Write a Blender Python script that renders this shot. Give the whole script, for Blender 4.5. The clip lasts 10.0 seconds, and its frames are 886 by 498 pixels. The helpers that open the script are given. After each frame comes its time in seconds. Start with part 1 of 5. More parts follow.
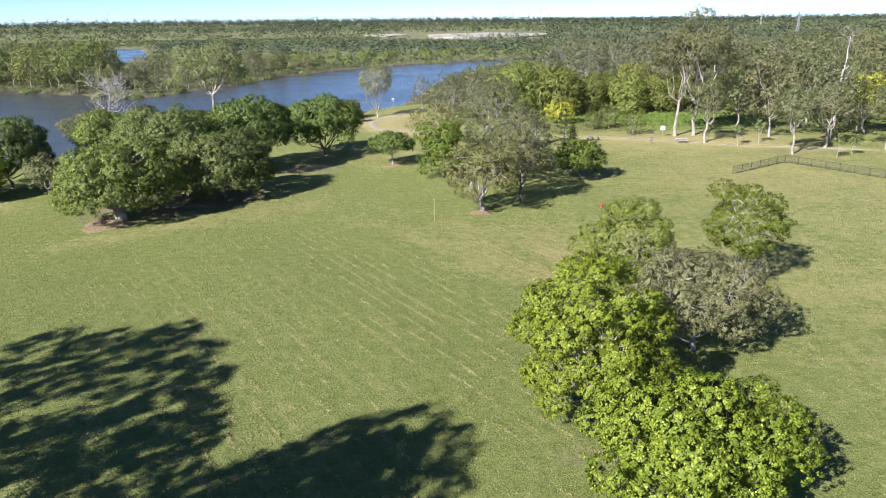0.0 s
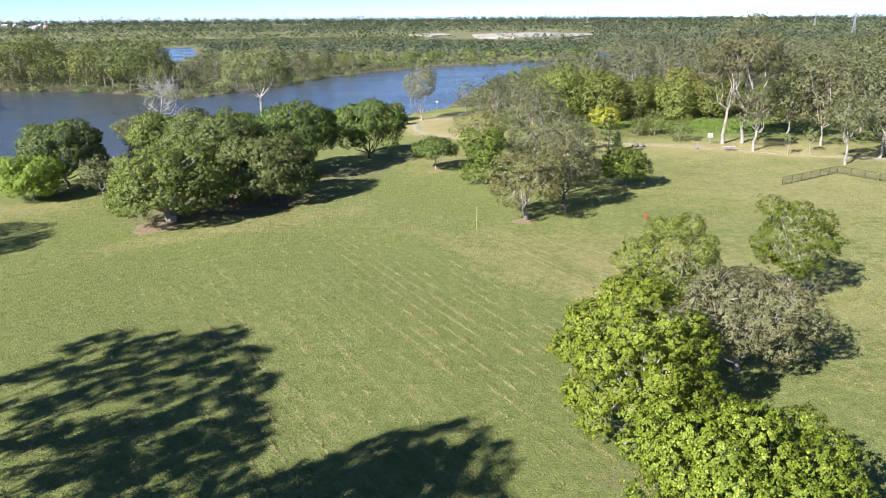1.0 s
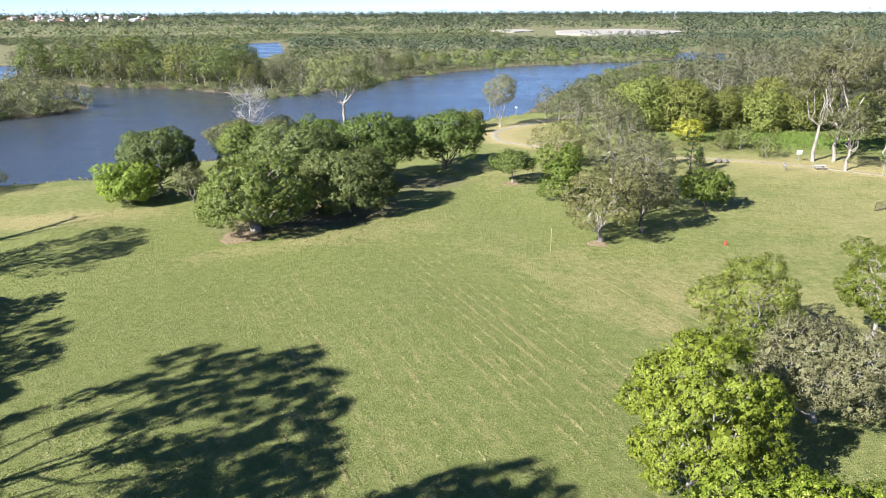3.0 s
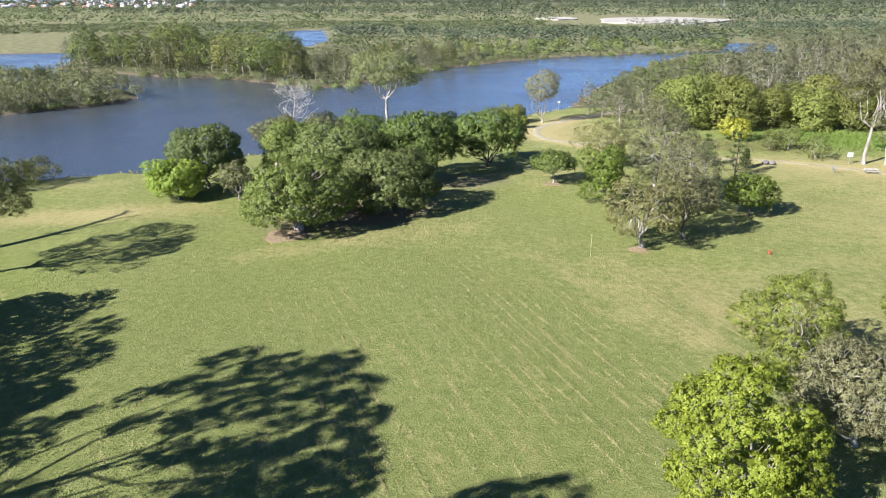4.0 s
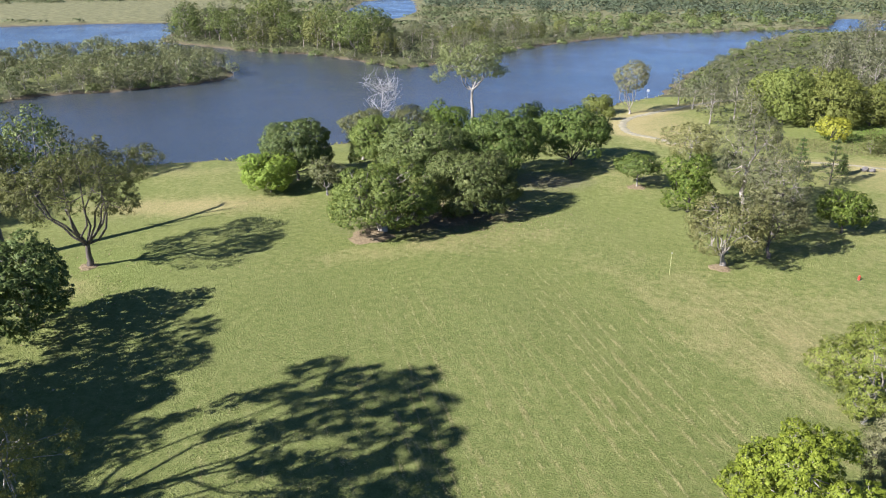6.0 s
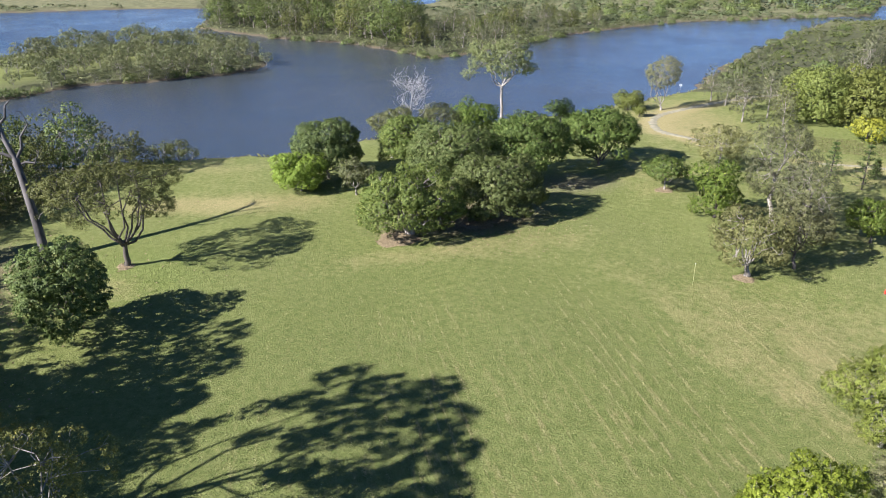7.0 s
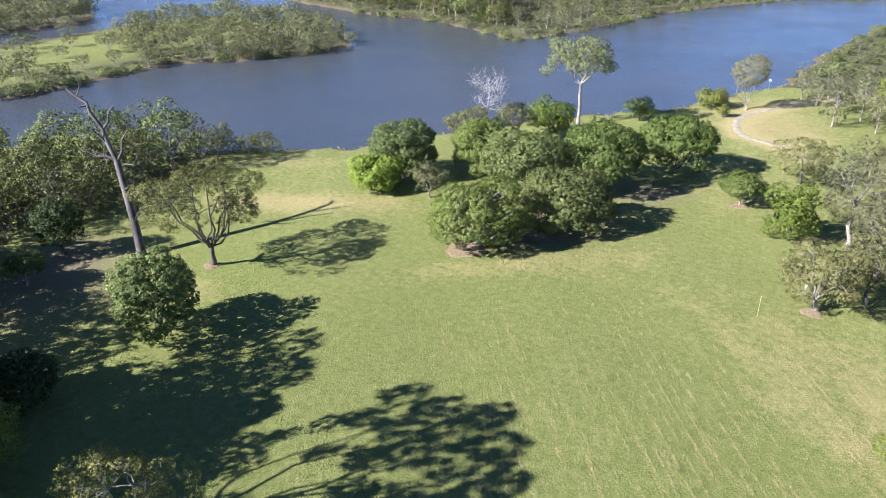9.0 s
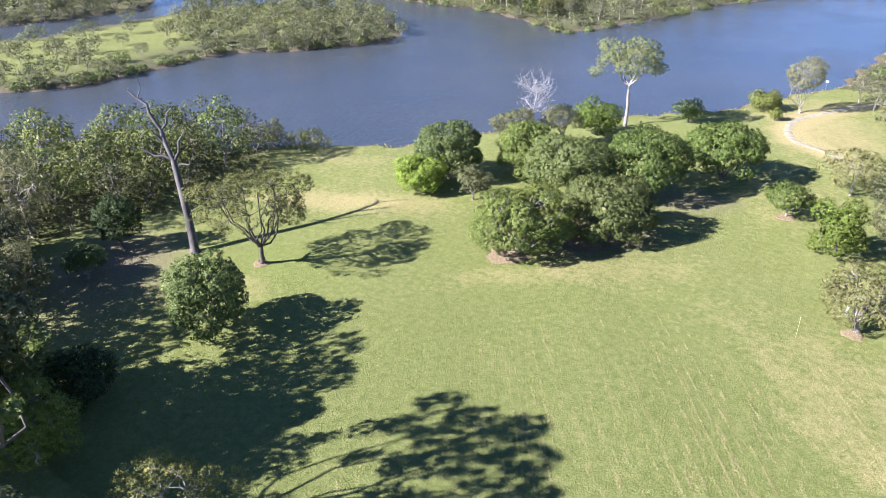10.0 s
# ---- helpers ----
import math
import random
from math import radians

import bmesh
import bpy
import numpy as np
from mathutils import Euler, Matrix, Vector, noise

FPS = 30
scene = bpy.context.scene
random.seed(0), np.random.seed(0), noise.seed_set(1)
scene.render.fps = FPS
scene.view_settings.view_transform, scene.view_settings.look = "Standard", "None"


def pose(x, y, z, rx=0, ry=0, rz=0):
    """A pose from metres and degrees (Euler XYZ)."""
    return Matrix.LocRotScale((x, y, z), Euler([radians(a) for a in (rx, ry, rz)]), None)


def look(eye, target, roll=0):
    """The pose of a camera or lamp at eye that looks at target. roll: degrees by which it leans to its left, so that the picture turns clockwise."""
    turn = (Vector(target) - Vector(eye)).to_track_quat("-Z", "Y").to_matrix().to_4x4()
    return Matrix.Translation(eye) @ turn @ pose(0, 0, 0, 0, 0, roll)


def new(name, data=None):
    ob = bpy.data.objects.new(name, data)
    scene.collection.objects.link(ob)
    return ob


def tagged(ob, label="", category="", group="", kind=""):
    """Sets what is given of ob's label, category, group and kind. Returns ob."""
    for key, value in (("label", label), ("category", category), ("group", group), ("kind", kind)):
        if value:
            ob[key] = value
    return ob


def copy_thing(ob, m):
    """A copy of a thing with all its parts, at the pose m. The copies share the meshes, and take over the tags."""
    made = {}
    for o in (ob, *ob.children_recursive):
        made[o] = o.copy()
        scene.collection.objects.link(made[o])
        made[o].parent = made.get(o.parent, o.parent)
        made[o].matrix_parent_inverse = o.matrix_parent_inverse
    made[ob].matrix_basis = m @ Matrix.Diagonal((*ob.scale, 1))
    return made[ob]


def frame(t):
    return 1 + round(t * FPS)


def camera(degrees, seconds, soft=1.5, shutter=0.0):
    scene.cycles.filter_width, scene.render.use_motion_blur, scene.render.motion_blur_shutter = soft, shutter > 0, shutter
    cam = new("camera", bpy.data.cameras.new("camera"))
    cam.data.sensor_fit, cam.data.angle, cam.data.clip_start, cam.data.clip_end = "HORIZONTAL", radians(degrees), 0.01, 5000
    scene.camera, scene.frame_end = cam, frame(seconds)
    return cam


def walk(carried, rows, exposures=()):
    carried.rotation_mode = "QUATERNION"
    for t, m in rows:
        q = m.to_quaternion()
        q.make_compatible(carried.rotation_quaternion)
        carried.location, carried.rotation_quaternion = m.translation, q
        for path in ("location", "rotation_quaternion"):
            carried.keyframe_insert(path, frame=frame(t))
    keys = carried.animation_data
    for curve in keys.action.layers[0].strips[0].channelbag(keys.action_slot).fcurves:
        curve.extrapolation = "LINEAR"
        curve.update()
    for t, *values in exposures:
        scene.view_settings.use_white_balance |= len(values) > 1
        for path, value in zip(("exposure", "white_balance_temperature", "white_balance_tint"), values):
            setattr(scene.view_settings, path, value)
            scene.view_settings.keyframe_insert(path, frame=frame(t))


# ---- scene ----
cam = camera(62.4, 10.0, soft=1.05)
METRES, EYE, TILT, LEAN, TURN = 25.4, 22.0, -17.6, 0.6, 0.0
ROWS = [
    (0.0, 0.0, 0.0, 0.0, -0.0, 0.0, 0.0),
    (0.5, -0.0033, -0.0063, 0.0163, 1.54, -0.03, -0.58),
    (1.0, -0.007, -0.014, 0.039, 3.15, -0.11, -1.17),
    (1.5, -0.0064, -0.0204, 0.0617, 4.61, -0.17, -1.66),
    (2.0, -0.0055, -0.0301, 0.0911, 6.17, -0.27, -2.23),
    (2.5, -0.0046, -0.0399, 0.1201, 7.55, -0.44, -2.72),
    (4.0, -0.012, -0.077, 0.2238, 12.02, -2.04, -4.28),
    (4.5, -0.0133, -0.0924, 0.2654, 13.64, -2.73, -4.8),
    (5.0, -0.0152, -0.1108, 0.3152, 15.38, -3.57, -5.38),
    (5.5, -0.0156, -0.1281, 0.3644, 17.01, -4.4, -5.9),
    (7.0, 0.0125, -0.189, 0.5354, 20.84, -6.93, -6.91),
    (7.5, 0.0222, -0.2048, 0.5967, 22.2, -7.81, -7.32),
    (8.0, 0.0301, -0.2197, 0.6671, 23.84, -8.8, -7.79),
    (8.5, 0.0366, -0.235, 0.7317, 25.39, -9.74, -8.23),
    (9.0, 0.0455, -0.2562, 0.804, 27.16, -10.74, -8.75),
    (9.5, 0.0565, -0.2774, 0.8698, 28.99, -11.74, -9.26),
    (10.0, 0.0671, -0.303, 0.9446, 31.02, -12.83, -9.77),
]
EXPOSURES = [(0.0, 1.41, 5900.0, 15.0), (2.5, 1.63, 5890.0, 15.5), (4.5, 1.58, 5860.0, 16.5), (5.5, 1.5, 5840.0, 17.0), (7.5, 1.44, 5780.0, 17.5), (8.5, 1.57, 5740.0, 19.0), (10.0, 1.98, 5640.0, 24.0)]
walk(cam, [(t, pose(0, 0, EYE, TILT, LEAN, TURN) @ pose(METRES * x, METRES * y, METRES * z, 90 + pitch, roll, yaw)) for t, x, y, z, yaw, pitch, roll in ROWS], EXPOSURES)
# ---- light ----
SUN_AZ, SUN_EL = 220.0, 31.5          # compass bearing of the sun (0 = +y, clockwise) and height
world = bpy.data.worlds.new("sky")
scene.world = world
world.use_nodes = True
wn = world.node_tree
sky = wn.nodes.new("ShaderNodeTexSky")
sky.sky_type, sky.sun_disc = "NISHITA", False
sky.sun_elevation, sky.sun_rotation = radians(SUN_EL), radians(SUN_AZ)
sky.air_density, sky.dust_density, sky.ozone_density = 0.5, 0.0, 5.0
wn.links.new(sky.outputs[0], wn.nodes["Background"].inputs[0])
wn.nodes["Background"].inputs[1].default_value = 0.062
sun_data = bpy.data.lights.new("sun", "SUN")
sun_data.energy, sun_data.angle, sun_data.color = 5.0, radians(0.55), (1.0, 0.94, 0.84)
sun = new("sun", sun_data)
az = radians(SUN_AZ)
sun_way = Vector((math.sin(az) * math.cos(radians(SUN_EL)), math.cos(az) * math.cos(radians(SUN_EL)), math.sin(radians(SUN_EL))))
sun.matrix_world = look(tuple(sun_way * 300), (0, 0, 0))


# ---- materials ----
def shader(name):
    m = bpy.data.materials.new(name)
    m.use_nodes = True
    return m, m.node_tree, m.node_tree.nodes["Principled BSDF"]


def node(nt, kind, **vals):
    n = nt.nodes.new(kind)
    for k, v in vals.items():
        n.inputs[k.replace("_", " ")].default_value = v
    return n


def ramp(nt, fac, *stops):
    r = nt.nodes.new("ShaderNodeValToRGB")
    el = r.color_ramp.elements
    while len(el) < len(stops):
        el.new(0.5)
    for e, (p, c) in zip(el, stops):
        e.position, e.color = p, (*c, 1)
    nt.links.new(fac, r.inputs[0])
    return r.outputs[0]


def mix(nt, fac, a, b, blend="MIX"):
    m = nt.nodes.new("ShaderNodeMix")
    m.data_type, m.blend_type = "RGBA", blend
    for sock, v in ((m.inputs[0], fac), (m.inputs[6], a), (m.inputs[7], b)):
        if isinstance(v, bpy.types.NodeSocket):
            nt.links.new(v, sock)
        else:
            sock.default_value = v if isinstance(v, float) else (*v, 1)
    return m.outputs[2]


def noise_fac(nt, scale, detail=4.0, rough=0.55, coord="Object"):
    tc = nt.nodes.new("ShaderNodeTexCoord")
    n = node(nt, "ShaderNodeTexNoise", Scale=scale, Detail=detail, Roughness=rough)
    nt.links.new(tc.outputs[coord], n.inputs["Vector"])
    return n.outputs["Fac"]


def bump(nt, bs, height, strength=0.5, distance=0.02):
    b = node(nt, "ShaderNodeBump", Strength=strength, Distance=distance)
    nt.links.new(height, b.inputs["Height"])
    nt.links.new(b.outputs[0], bs.inputs["Normal"])


def leaf_material(name, dark, light, tip=None, see=0.3, tips=0.06):
    """Leaves that differ one from the next, with drifts of colour through the crown and from tree to tree."""
    m, nt, bs = shader(name)
    geo = nt.nodes.new("ShaderNodeNewGeometry")
    info = nt.nodes.new("ShaderNodeObjectInfo")
    pick = node(nt, "ShaderNodeMapRange", To_Min=0.25, To_Max=0.8)
    nt.links.new(geo.outputs["Random Per Island"], pick.inputs["Value"])
    c = mix(nt, pick.outputs[0], dark, light)
    c = mix(nt, ramp(nt, noise_fac(nt, 0.5, 3.0), (0.4, (0, 0, 0)), (0.65, (1, 1, 1))), c, mix(nt, 0.5, c, light))
    c = mix(nt, ramp(nt, noise_fac(nt, 2.4, 2.0), (0.42, (0, 0, 0)), (0.6, (1, 1, 1))), mix(nt, 0.35, c, dark), c)
    if tip:
        wn_ = nt.nodes.new("ShaderNodeTexWhiteNoise")
        wn_.noise_dimensions = "1D"
        nt.links.new(geo.outputs["Random Per Island"], wn_.inputs["W"])
        c = mix(nt, ramp(nt, wn_.outputs["Value"], (1 - tips - 0.02, (0, 0, 0)), (1 - tips, (1, 1, 1))), c, tip)
    hsv = nt.nodes.new("ShaderNodeHueSaturation")
    mp = node(nt, "ShaderNodeMapRange", To_Min=0.86, To_Max=1.32)
    nt.links.new(info.outputs["Random"], mp.inputs["Value"])
    nt.links.new(mp.outputs[0], hsv.inputs["Value"])
    again = nt.nodes.new("ShaderNodeTexWhiteNoise")
    again.noise_dimensions = "1D"
    nt.links.new(info.outputs["Random"], again.inputs["W"])
    hue = node(nt, "ShaderNodeMapRange", To_Min=0.494, To_Max=0.516)
    nt.links.new(again.outputs["Value"], hue.inputs["Value"])
    nt.links.new(hue.outputs[0], hsv.inputs["Hue"])
    nt.links.new(c, hsv.inputs["Color"])
    c = hsv.outputs[0]
    nt.links.new(c, bs.inputs["Base Color"])
    bs.inputs["Roughness"].default_value = 0.6
    bs.inputs["Specular IOR Level"].default_value = 0.2
    tr = nt.nodes.new("ShaderNodeBsdfTranslucent")
    nt.links.new(c, tr.inputs["Color"])
    ms = nt.nodes.new("ShaderNodeMixShader")
    ms.inputs[0].default_value = see
    nt.links.new(bs.outputs[0], ms.inputs[1])
    nt.links.new(tr.outputs[0], ms.inputs[2])
    nt.links.new(ms.outputs[0], nt.nodes["Material Output"].inputs[0])
    return m


def bark_material(name, dark, light, scale=3.0):
    m, nt, bs = shader(name)
    tc = nt.nodes.new("ShaderNodeTexCoord")
    mp = node(nt, "ShaderNodeMapping", Scale=(1, 1, 0.25))
    n = node(nt, "ShaderNodeTexNoise", Scale=scale, Detail=6.0, Roughness=0.65)
    nt.links.new(tc.outputs["Object"], mp.inputs[0])
    nt.links.new(mp.outputs[0], n.inputs["Vector"])
    c = ramp(nt, n.outputs["Fac"], (0.35, dark), (0.62, light))
    nt.links.new(c, bs.inputs["Base Color"])
    bs.inputs["Roughness"].default_value = 0.85
    bump(nt, bs, n.outputs["Fac"], 0.6, 0.04)
    return m


def plain_material(name, c1, c2, scale=4.0, rough=0.7, metal=0.0, rel=0.3):
    m, nt, bs = shader(name)
    f = noise_fac(nt, scale, 5.0)
    nt.links.new(ramp(nt, f, (0.35, c1), (0.65, c2)), bs.inputs["Base Color"])
    bs.inputs["Roughness"].default_value, bs.inputs["Metallic"].default_value = rough, metal
    bump(nt, bs, noise_fac(nt, scale * 8, 3.0), rel, 0.01)
    return m


LEAF = dict(
    fig=leaf_material("fig_leaf", (0.052, 0.080, 0.016), (0.150, 0.190, 0.040), (0.24, 0.26, 0.065), 0.2),
    fig_grey=leaf_material("grey_fig_leaf", (0.068, 0.096, 0.028), (0.168, 0.204, 0.058), (0.24, 0.255, 0.09), 0.22),
    bright=leaf_material("bright_leaf", (0.140, 0.215, 0.028), (0.275, 0.365, 0.058), (0.36, 0.42, 0.08), 0.34),
    lilly=leaf_material("lilly_leaf", (0.120, 0.168, 0.016), (0.270, 0.330, 0.036), (0.36, 0.40, 0.06), 0.34),
    laurel=leaf_material("laurel_leaf", (0.070, 0.098, 0.009), (0.172, 0.200, 0.019), (0.26, 0.27, 0.04), 0.22, 0.1),
    paperbark=leaf_material("paperbark_leaf", (0.118, 0.120, 0.042), (0.222, 0.215, 0.080), (0.30, 0.27, 0.11), 0.28),
    olive=leaf_material("olive_leaf", (0.085, 0.097, 0.028), (0.175, 0.184, 0.054), (0.22, 0.215, 0.07), 0.26, 0.02),
    gum=leaf_material("gum_leaf", (0.090, 0.102, 0.042), (0.176, 0.186, 0.080), (0.23, 0.225, 0.11), 0.26, 0.03),
    gum_yellow=leaf_material("yellowish_gum_leaf", (0.145, 0.158, 0.045), (0.255, 0.255, 0.080), (0.36, 0.30, 0.07), 0.3, 0.12),
    gum_brown=leaf_material("brownish_gum_leaf", (0.110, 0.110, 0.046), (0.198, 0.190, 0.086), (0.25, 0.23, 0.11), 0.25, 0.03),
    casuarina=leaf_material("casuarina_leaf", (0.100, 0.104, 0.048), (0.182, 0.182, 0.086), (0.24, 0.23, 0.11), 0.3),
    swamp_oak=leaf_material("swamp_oak_leaf", (0.090, 0.096, 0.048), (0.160, 0.160, 0.080), (0.21, 0.20, 0.10), 0.25),
    mangrove=leaf_material("mangrove_leaf", (0.094, 0.106, 0.044), (0.178, 0.188, 0.080), (0.25, 0.245, 0.11), 0.28),
    marsh=leaf_material("marsh_leaf", (0.105, 0.138, 0.040), (0.190, 0.222, 0.070), (0.27, 0.28, 0.10), 0.22),
    wattle=leaf_material("wattle_leaf", (0.112, 0.128, 0.028), (0.212, 0.226, 0.054), (0.25, 0.255, 0.065), 0.28, 0.03),
    yellow=leaf_material("yellow_leaf", (0.250, 0.235, 0.030), (0.400, 0.370, 0.050), None, 0.3),
    young=leaf_material("young_green_leaf", (0.056, 0.088, 0.012), (0.140, 0.185, 0.028), (0.22, 0.25, 0.05), 0.28),
    bank=leaf_material("bank_leaf", (0.072, 0.096, 0.024), (0.160, 0.184, 0.050), (0.21, 0.22, 0.07), 0.24, 0.02),
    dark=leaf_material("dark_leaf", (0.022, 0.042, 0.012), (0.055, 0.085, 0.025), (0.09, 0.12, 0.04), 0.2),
    olive_green=leaf_material("olive_green_leaf", (0.092, 0.115, 0.018), (0.215, 0.236, 0.042), (0.29, 0.29, 0.06), 0.28),
    gum_pale=leaf_material("pale_gum_leaf", (0.120, 0.136, 0.050), (0.225, 0.232, 0.092), (0.29, 0.27, 0.12), 0.3),
    pine=leaf_material("pine_leaf", (0.070, 0.105, 0.030), (0.150, 0.190, 0.060), None, 0.35),
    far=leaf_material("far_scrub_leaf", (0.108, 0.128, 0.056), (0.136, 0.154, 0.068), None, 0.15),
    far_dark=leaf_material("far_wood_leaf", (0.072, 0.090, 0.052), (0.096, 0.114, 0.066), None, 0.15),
    round=leaf_material("glossy_round_leaf", (0.056, 0.080, 0.020), (0.150, 0.185, 0.052), (0.24, 0.27, 0.09), 0.26),
)
BARK = dict(
    fig=bark_material("fig_bark", (0.10, 0.085, 0.065), (0.24, 0.21, 0.17)),
    pale=bark_material("pale_gum_bark", (0.15, 0.132, 0.108), (0.37, 0.335, 0.285), 1.6),
    grey=bark_material("grey_bark", (0.16, 0.14, 0.115), (0.36, 0.32, 0.27)),
    dark=bark_material("dark_bark", (0.045, 0.038, 0.032), (0.12, 0.10, 0.082)),
    dead=bark_material("weathered_dead_wood", (0.028, 0.025, 0.023), (0.135, 0.122, 0.110), 0.7),
    twig=bark_material("silver_twig", (0.26, 0.245, 0.225), (0.44, 0.42, 0.39)),
)


# ---- mesh helpers ----
def quad_mesh(name, V, F, mat, soft=None):
    """A mesh from arrays of vertices and of four-cornered faces; soft: a normal for each vertex."""
    me = bpy.data.meshes.new(name)
    V, F = np.asarray(V, np.float32), np.asarray(F, np.int32)
    me.vertices.add(len(V))
    me.vertices.foreach_set("co", V.ravel())
    me.loops.add(F.size)
    me.loops.foreach_set("vertex_index", F.ravel())
    me.polygons.add(len(F))
    me.polygons.foreach_set("loop_start", np.arange(0, F.size, 4, dtype=np.int32))
    me.polygons.foreach_set("loop_total", np.full(len(F), 4, np.int32))
    me.update(calc_edges=True)
    if soft is not None:
        me.attributes.new("custom_normal", "FLOAT_VECTOR", "POINT").data.foreach_set("vector", np.asarray(soft, np.float32).ravel())
    me.materials.append(mat)
    return me


def unit(v):
    return v / np.maximum(np.linalg.norm(v, axis=-1, keepdims=True), 1e-9)


def cards(pos, nrm, size, slim, rng):
    """One pointed leaf spray for each place: four corners about it, facing along its normal."""
    n = len(pos)
    nrm = unit(nrm)
    u = unit(np.cross(nrm, rng.normal(size=(n, 3))))
    v = np.cross(nrm, u)
    s = (np.asarray(size) * rng.uniform(0.6, 1.35, n))[:, None] * 0.5
    lift = nrm * s * 0.25
    V = np.stack([pos + u * s, pos + v * s * slim + lift, pos - u * s, pos - v * s * slim + lift], 1).reshape(-1, 3)
    return V, np.arange(4 * n).reshape(-1, 4)


class Wood:
    """Gathers tapering tubes into one mesh."""

    def __init__(self):
        self.V, self.F, self.n = [], [], 0

    def tube(self, pts, r0, r1, sides=6):
        pts = np.asarray(pts, float)
        k = len(pts)
        d = unit(np.gradient(pts, axis=0))
        a = unit(np.cross(d, np.array([0.31, 0.91, 0.12])))
        b = np.cross(d, a)
        r = np.linspace(r0, r1, k)[:, None, None]
        th = np.linspace(0, 2 * np.pi, sides, endpoint=False)
        ring = pts[:, None] + r * (np.cos(th)[None, :, None] * a[:, None] + np.sin(th)[None, :, None] * b[:, None])
        self.V.append(ring.reshape(-1, 3))
        i, j = np.meshgrid(np.arange(k - 1), np.arange(sides), indexing="ij")
        f = np.stack([i * sides + j, i * sides + (j + 1) % sides, (i + 1) * sides + (j + 1) % sides, (i + 1) * sides + j], -1).reshape(-1, 4)
        self.F.append(f + self.n)
        self.n += k * sides

    def limb(self, a, b, r0, r1, rng, sag=0.12, steps=5, sides=5):
        """A crooked limb from a to b."""
        a, b = np.asarray(a, float), np.asarray(b, float)
        t = np.linspace(0, 1, steps)[:, None]
        L = np.linalg.norm(b - a)
        bend = rng.normal(size=3) * 0.12 * L + np.array([0, 0, -sag * L])
        p = a + (b - a) * t + bend * np.sin(np.pi * t)
        p[1:-1] += rng.normal(size=(steps - 2, 3)) * 0.03 * L
        self.tube(p, r0, r1, sides)

    def mesh(self, name, mat):
        me = quad_mesh(name, np.concatenate(self.V), np.concatenate(self.F), mat)
        me.polygons.foreach_set("use_smooth", np.ones(len(me.polygons), bool))
        return me


def part(name, me, parent, label=""):
    ob = new(name, me)
    ob.parent = parent
    return tagged(ob, label) if label else ob


def sphere_dirs(n, rng, zmin=-1.0):
    i = np.arange(n) + 0.5
    z = 1 - (1 - zmin) * i / n
    ph = i * 2.399963 + rng.uniform(0, 6.28)
    s = np.sqrt(np.maximum(0, 1 - z * z))
    d = np.stack([s * np.cos(ph), s * np.sin(ph), z], 1) + rng.normal(size=(n, 3)) * 0.16
    return unit(d)


STYLE = dict(
    dome=dict(lo=0.20, fork=0.16, lobes=58, lobe=0.22, rc=0.36, cover=1.05, leaves=28, size=0.205, slim=0.55, zmin=0.0, flat=0.58, inner=0.1, whole=0.4, fill=800, crisp=0.45),
    round=dict(lo=0.06, fork=0.15, lobes=34, lobe=0.30, rc=0.34, cover=1.05, leaves=22, size=0.22, slim=0.55, zmin=-0.8, flat=0.85, inner=0.1, whole=0.35, fill=350, crisp=0.45),
    broad=dict(lo=0.14, fork=0.2, lobes=38, lobe=0.26, rc=0.36, cover=1.0, leaves=22, size=0.23, slim=0.5, zmin=-0.7, flat=0.75, inner=0.2, whole=0.35, fill=300, crisp=0.45),
    open=dict(lo=0.32, fork=0.3, lobes=36, lobe=0.22, rc=0.34, cover=0.95, leaves=20, size=0.23, slim=0.42, zmin=-0.5, flat=0.65, inner=0.4, crisp=0.45),
    wispy=dict(lo=0.15, fork=0.4, lobes=40, lobe=0.28, rc=0.42, cover=0.95, leaves=20, size=0.4, slim=0.18, zmin=-0.85, flat=1.2, inner=0.25, crisp=0.45),
    wood_dome=dict(lo=0.20, fork=0.16, lobe=0.17, zmin=0.0, flat=0.6, inner=0.0, fill=700),
    wood_broad=dict(lo=0.14, fork=0.2, lobe=0.30, zmin=-0.7, flat=0.75, inner=0.15, fill=400),
    wood_wispy=dict(lo=0.15, fork=0.4, lobe=0.27, zmin=-0.85, flat=1.2, inner=0.25),
    wood_round=dict(lo=0.06, fork=0.15, lobe=0.33, zmin=-0.8, flat=0.85, inner=0.05, fill=400),
)
SHADE = np.array([-math.sin(az), -math.cos(az)])      # the way that shade falls, and its length for a metre of height
SHADE_RUN = 1 / math.tan(radians(SUN_EL))


